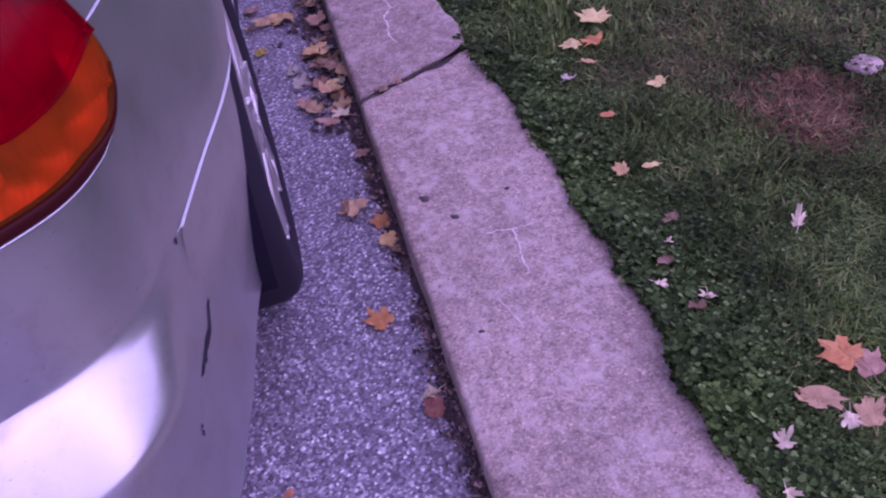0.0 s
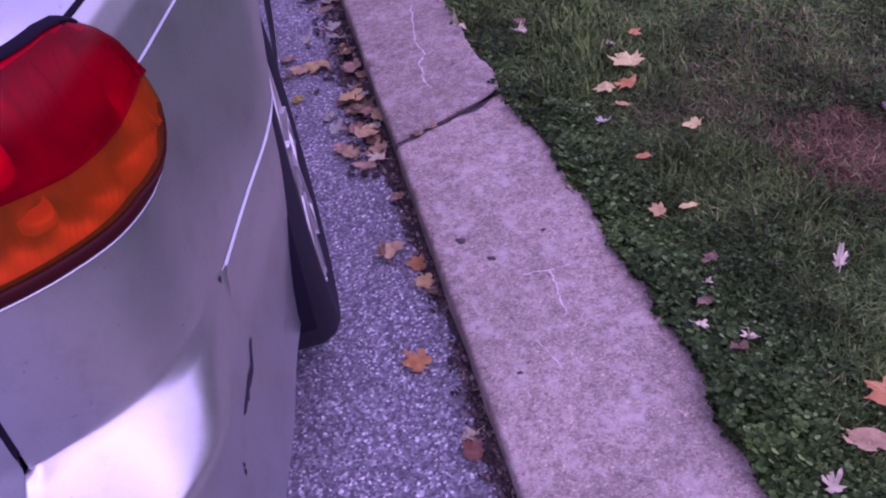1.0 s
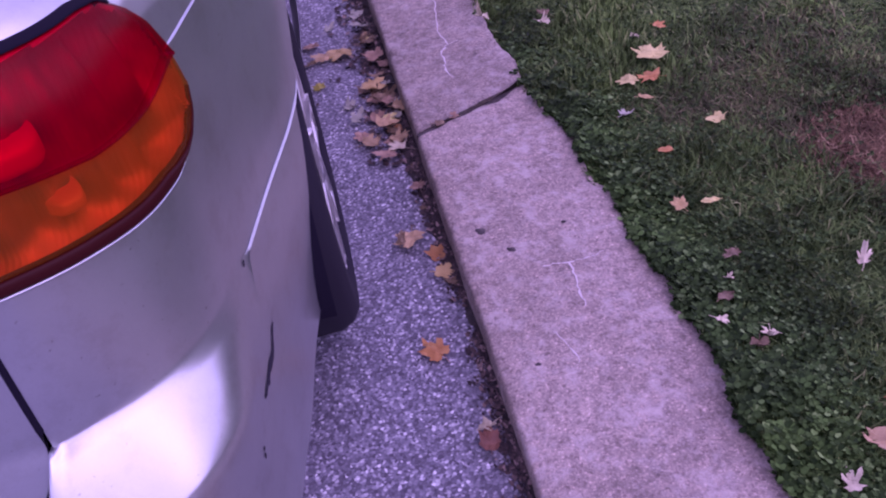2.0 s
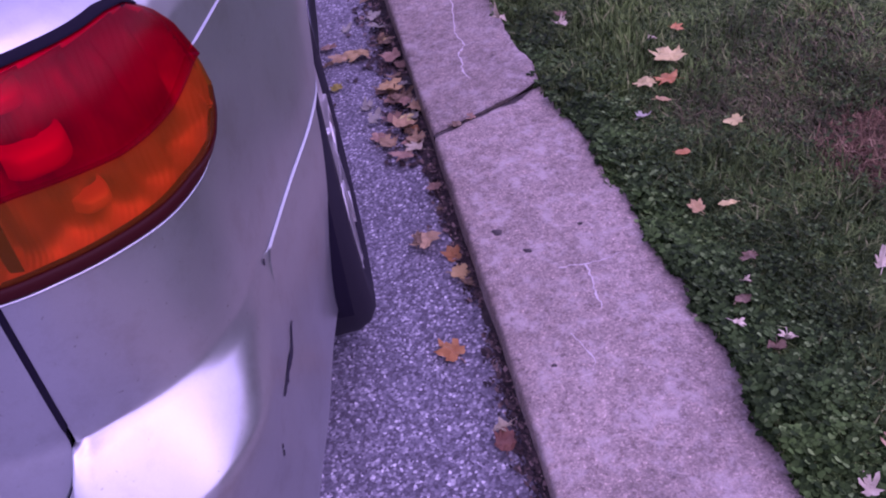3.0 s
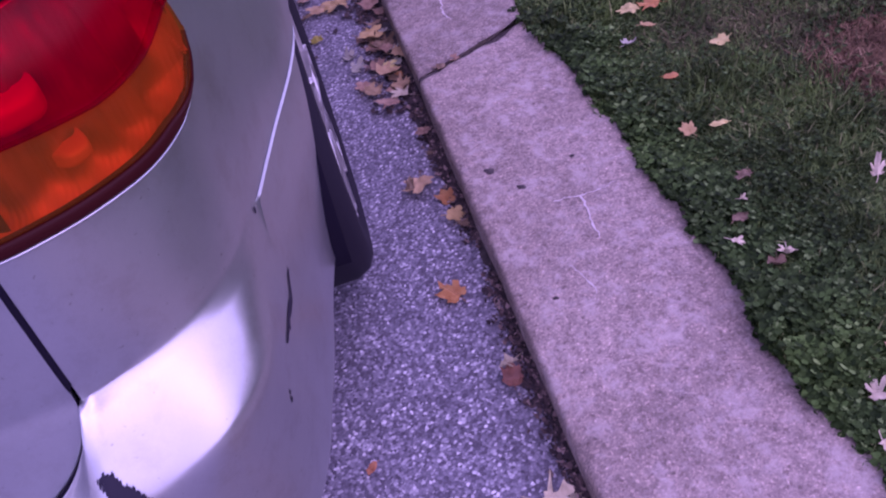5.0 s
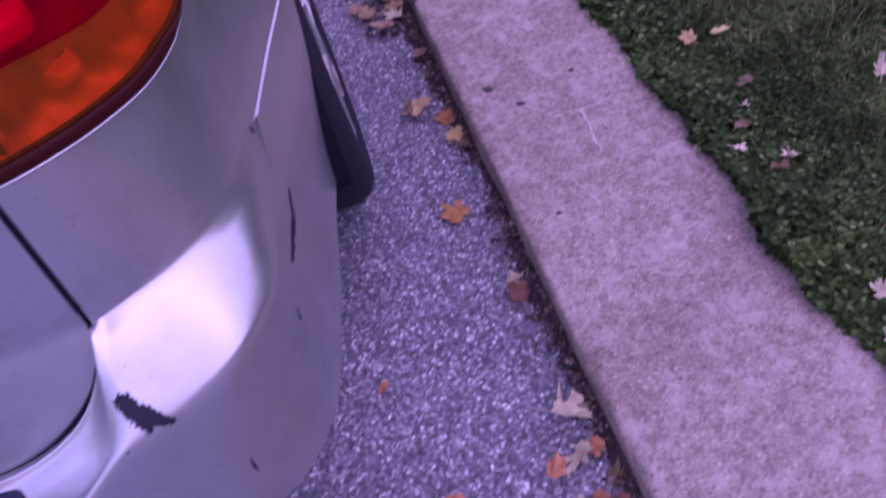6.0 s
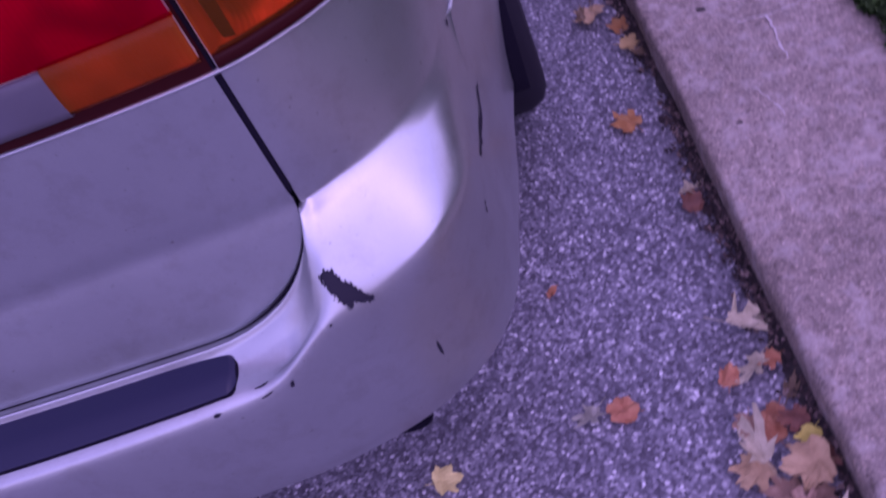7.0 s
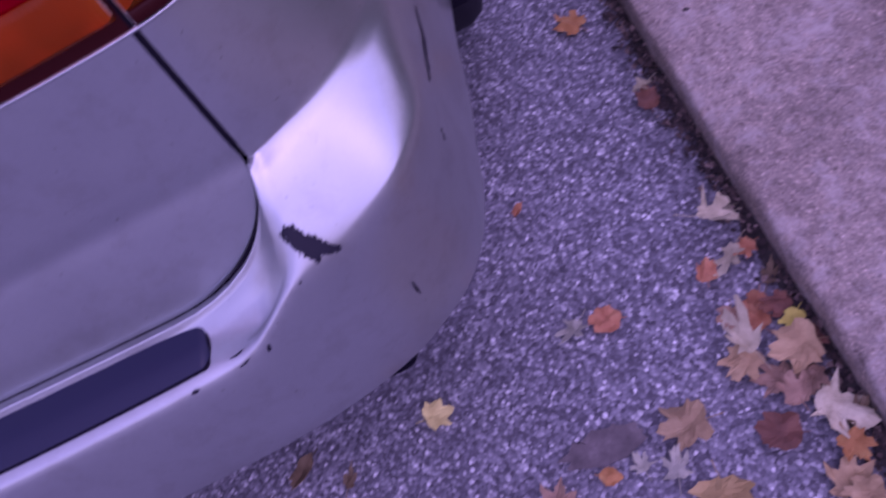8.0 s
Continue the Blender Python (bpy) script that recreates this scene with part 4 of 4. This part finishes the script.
def make_rest(car):
    # wheel housings and underside
    for side in (1, -1):
        for y in (AXLE_Y, 3.28):
            x0 = -0.215 if side > 0 else 2 * MID + 0.215
            bm = bmesh.new()
            rings = [[bm.verts.new((x0 - side * d, y - r * math.cos(t), AXLE_Z + r * math.sin(t))) for t in np.linspace(-0.15, 3.3, 30)] for d, r in ((0.0, ARCH_R + 0.004), (0.26, ARCH_R + 0.004), (0.26, 0.02))]
            for a, b in zip(rings, rings[1:]):
                for i in range(29):
                    bm.faces.new((a[i], a[i + 1], b[i + 1], b[i]))
            part("wheel_housing", bm, GAP, car)
    bm = box(bmesh.new(), (2 * MID + 0.33, 0.0, 0.2), (-0.33, 0.29, 0.3), 0.02)
    box(bm, (2 * MID + 0.25, 1.03, 0.19), (-0.25, 2.9, 0.3), 0.02)
    box(bm, (2 * MID + 0.46, 0.28, 0.22), (-0.46, 3.9, 0.32), 0.02)
    part("underside", bm, GAP, car)
    bm = bmesh.new()
    bmesh.ops.create_cone(bm, cap_ends=False, segments=24, radius1=0.028, radius2=0.03, depth=0.3, matrix=Matrix.Translation((-0.452, 0.03, 0.212)) @ Matrix.Rotation(math.pi / 2, 4, "X"))
    pipe = part("exhaust_pipe", bm, GAP, car, "black exhaust pipe end")
    pipe.modifiers.new("wall", "SOLIDIFY").thickness = 0.003
    # sill and front wing below the body line
    u0, u1 = u_of_y(AXLE_Y + ARCH_R), u_of_y(3.28 - ARCH_R)
    def low(u, v):
        b = body_at(u)
        return (b[0] + 0.004 - 0.03 * v * v, b[1], 0.5525 - 0.32 * v)
    part("sill", grid(low, np.linspace(u0, u1, 40), np.linspace(0, 1, 12)), PAINT, car)
    part("front_bumper", mirrored(grid(low, np.linspace(u_of_y(3.28 + ARCH_R), len(BODY) - 1, 40), np.linspace(0, 1, 12))), PAINT, car)
    # side rubbing strip
    part("rubbing_strip", (grid(lambda u, v: (body_at(u)[0] + [0, 0.012, 0.012, 0][v], body_at(u)[1], [0.42, 0.428, 0.472, 0.48][v]), np.linspace(u0 + 0.05, u1 - 0.05, 30), range(4))), PLASTIC, car)
    # cabin
    def cabin(y, z):
        k = (z - 0.885) / 0.5
        return (-0.235 - 0.2 * k**1.3, y, z)
    bm = grid(lambda t, k: cabin((0.62 + 0.5 * k) + (3.1 - 0.75 * k - 0.62 - 0.5 * k) * t, 0.885 + 0.5 * k), np.linspace(0, 1, 12), np.linspace(0, 1, 8))
    part("side_window", mirrored(bm), GLASS, car, "dark side windows")
    bm = grid(lambda s, k: (MID + (abs(MID) - 0.235 - 0.2 * k**1.3) * s, 0.62 + 0.5 * k - 0.08 * (1 - s * s), 0.885 + 0.5 * k), np.linspace(-1, 1, 14), np.linspace(0, 1, 8))
    part("rear_window", bm, GLASS, car)
    bm = grid(lambda s, k: (MID + (abs(MID) - 0.235 - 0.2 * k**1.3) * s, 3.1 - 0.75 * k + 0.08 * (1 - s * s), 0.885 + 0.5 * k), np.linspace(-1, 1, 14), np.linspace(0, 1, 8))
    part("windscreen", bm, GLASS, car)
    bm = grid(lambda s, t: (MID + 0.6 * s, 1.05 + 1.4 * t, 1.385 + 0.04 * (1 - s * s) * (1 - (2 * t - 1) ** 2)), np.linspace(-1, 1, 14), np.linspace(0, 1, 14))
    part("roof", bm, PAINT, car)
    bm = grid(lambda s, t: (MID + 0.67 * s, 0.05 + 0.9 * t, 0.891 + 0.008 * (1 - s * s)), np.linspace(-1, 1, 8), np.linspace(0, 1, 8))
    part("deck", bm, PAINT, car)
    bm = grid(lambda s, t: (MID + 0.67 * s, 3.0 + 1.06 * t, 0.891 + 0.01 * (1 - s * s)), np.linspace(-1, 1, 8), np.linspace(0, 1, 8))
    part("bonnet", bm, PAINT, car)


make_car()


# ---- the leaves themselves ----
HALF = [(0, 1.0), (9, 0.80), (17, 0.82), (22, 0.66), (32, 0.55), (41, 0.78), (48, 0.93), (56, 0.80), (65, 0.76), (72, 0.62), (86, 0.52), (102, 0.72), (112, 0.60), (128, 0.56), (150, 0.48), (172, 0.38)]


def make_leaf_thing(code, x, y, size, z, rng, form="lobed"):
    turn = rng.uniform(0, 6.283)
    curl = {"w": 1.5, "b": 1.3, "p": 1.0, "t": 0.8, "y": 0.5, "r": 0.6}.get(code, 0.7) * rng.uniform(0.5, 1.4)
    slim = rng.uniform(0.78, 1.1)
    fold = rng.uniform(-0.5, 0.5) * (1 + curl)
    s = size * 0.69
    outline = [(a, r) for a, r in HALF] + [(360 - a, r) for a, r in reversed(HALF[1:])]
    if form == "broad":
        outline = [(a, 0.40 * r + 0.42) for a, r in outline]
    elif form == "oval":
        outline = [(a, 0.15 * r + 0.55 - 0.2 * abs(math.sin(radians(a)))) for a, r in outline]
        curl *= 0.5
    deep = 0.72 if code in "wp" else 1.0
    jag = [(a + rng.uniform(-3, 3), r * rng.uniform(0.86, 1.1) * (deep if r < 0.63 else 1.0)) for a, r in outline]
    if code in "wpb" and form == "lobed":
        # withered: lobes shrunken unevenly
        jag = [(a, r * (0.85 + 0.4 * noise.noise((math.cos(radians(a)) * 1.3 + turn * 3, math.sin(radians(a)) * 1.3, turn)))) for a, r in jag]

    def shaped(a, r):
        px, py = r * math.sin(radians(a)), r * math.cos(radians(a))
        h = curl * (0.25 * r * r + 0.22 * abs(px) * fold + 0.18 * math.sin(px * 4 + turn) * r * r + 0.15 * math.sin(py * 3.2 + turn * 2) * r)
        h += 0.16 * noise.noise((px * 2.4 + turn * 5, py * 2.4, turn)) + curl * 0.3 * noise.noise((px * 1.3, py * 1.3 + turn * 7, turn)) * r
        if code in "wb":
            px *= 0.75
        px *= slim
        return Vector((s * px, s * py, s * h))

    bm = bmesh.new()
    mid = bm.verts.new(shaped(0, 0.0))
    rings = [[bm.verts.new(shaped(a, r * k)) for a, r in jag] for k in (0.3, 0.65, 1.0)]
    n = len(jag)
    for i in range(n):
        j = (i + 1) % n
        bm.faces.new((mid, rings[0][i], rings[0][j]))
        for a, b in zip(rings, rings[1:]):
            bm.faces.new((a[i], b[i], b[j], a[j]))
    low = min(v.co.z for v in bm.verts)
    for v in bm.verts:
        v.co.z -= low
    where = "on the lawn" if x > 0.2 else "in the gutter by the kerb" if x > -0.12 else "on the asphalt"
    ob = part("maple_leaf", bm, LEAF[code], None, smooth=False)
    ob.modifiers.new("thickness", "SOLIDIFY").thickness = 0.0007
    stalk = bmesh.new()
    bend = rng.uniform(-0.4, 0.4)
    pts = [Vector((s * 0.35 * bend * k * k, -s * (0.05 + 0.75 * k), s * 0.05 * k - low * (1 - k))) for k in (0, 0.5, 1)]
    ring = [[stalk.verts.new(p + Vector((0.0007 * math.cos(q), 0, 0.0007 * math.sin(q)))) for q in (0, 2.1, 4.2)] for p in pts]
    for a, b in zip(ring, ring[1:]):
        for i in range(3):
            stalk.faces.new((a[i], a[(i + 1) % 3], b[(i + 1) % 3], b[i]))
    part("stalk", stalk, LEAF[code], ob)
    tilt = rng.uniform(-7, 7) if x < 0.2 else rng.uniform(-14, 14)
    ob.matrix_world = pose(x, y, z, tilt, rng.uniform(-6, 6), math.degrees(turn))
    return tagged(ob, f"{WORDS[code]} fallen maple leaf {where}", "leaf", "fallen leaves")


rng = random.Random(11)
for text, z in ((ROAD_LEAVES, 0.0045), (REAR_LEAVES, 0.0045), (KERB_LEAVES, 0.070), (LAWN_LEAVES, 0.086)):
    for k, row in enumerate(text.split(";")):
        code, x, y, size, *form = row.split()
        lift = 0.005 * (k % 4) if z < 0.05 and float(x) > -0.12 else 0.0
        make_leaf_thing(code, float(x), float(y), float(size) / 1000, z + lift, rng, *form)
# more leaves drifted along the gutter
for k in range(20):
    y = rng.choice((rng.uniform(0.98, 1.35), rng.uniform(1.3, 2.3)))
    x = -0.012 - abs(rng.gauss(0, 0.03 + 0.02 * max(0.0, y - 0.9)))
    make_leaf_thing(rng.choice("bpktkpb"), x, y, rng.uniform(0.034, 0.06), 0.006 + 0.005 * (k % 4), rng)
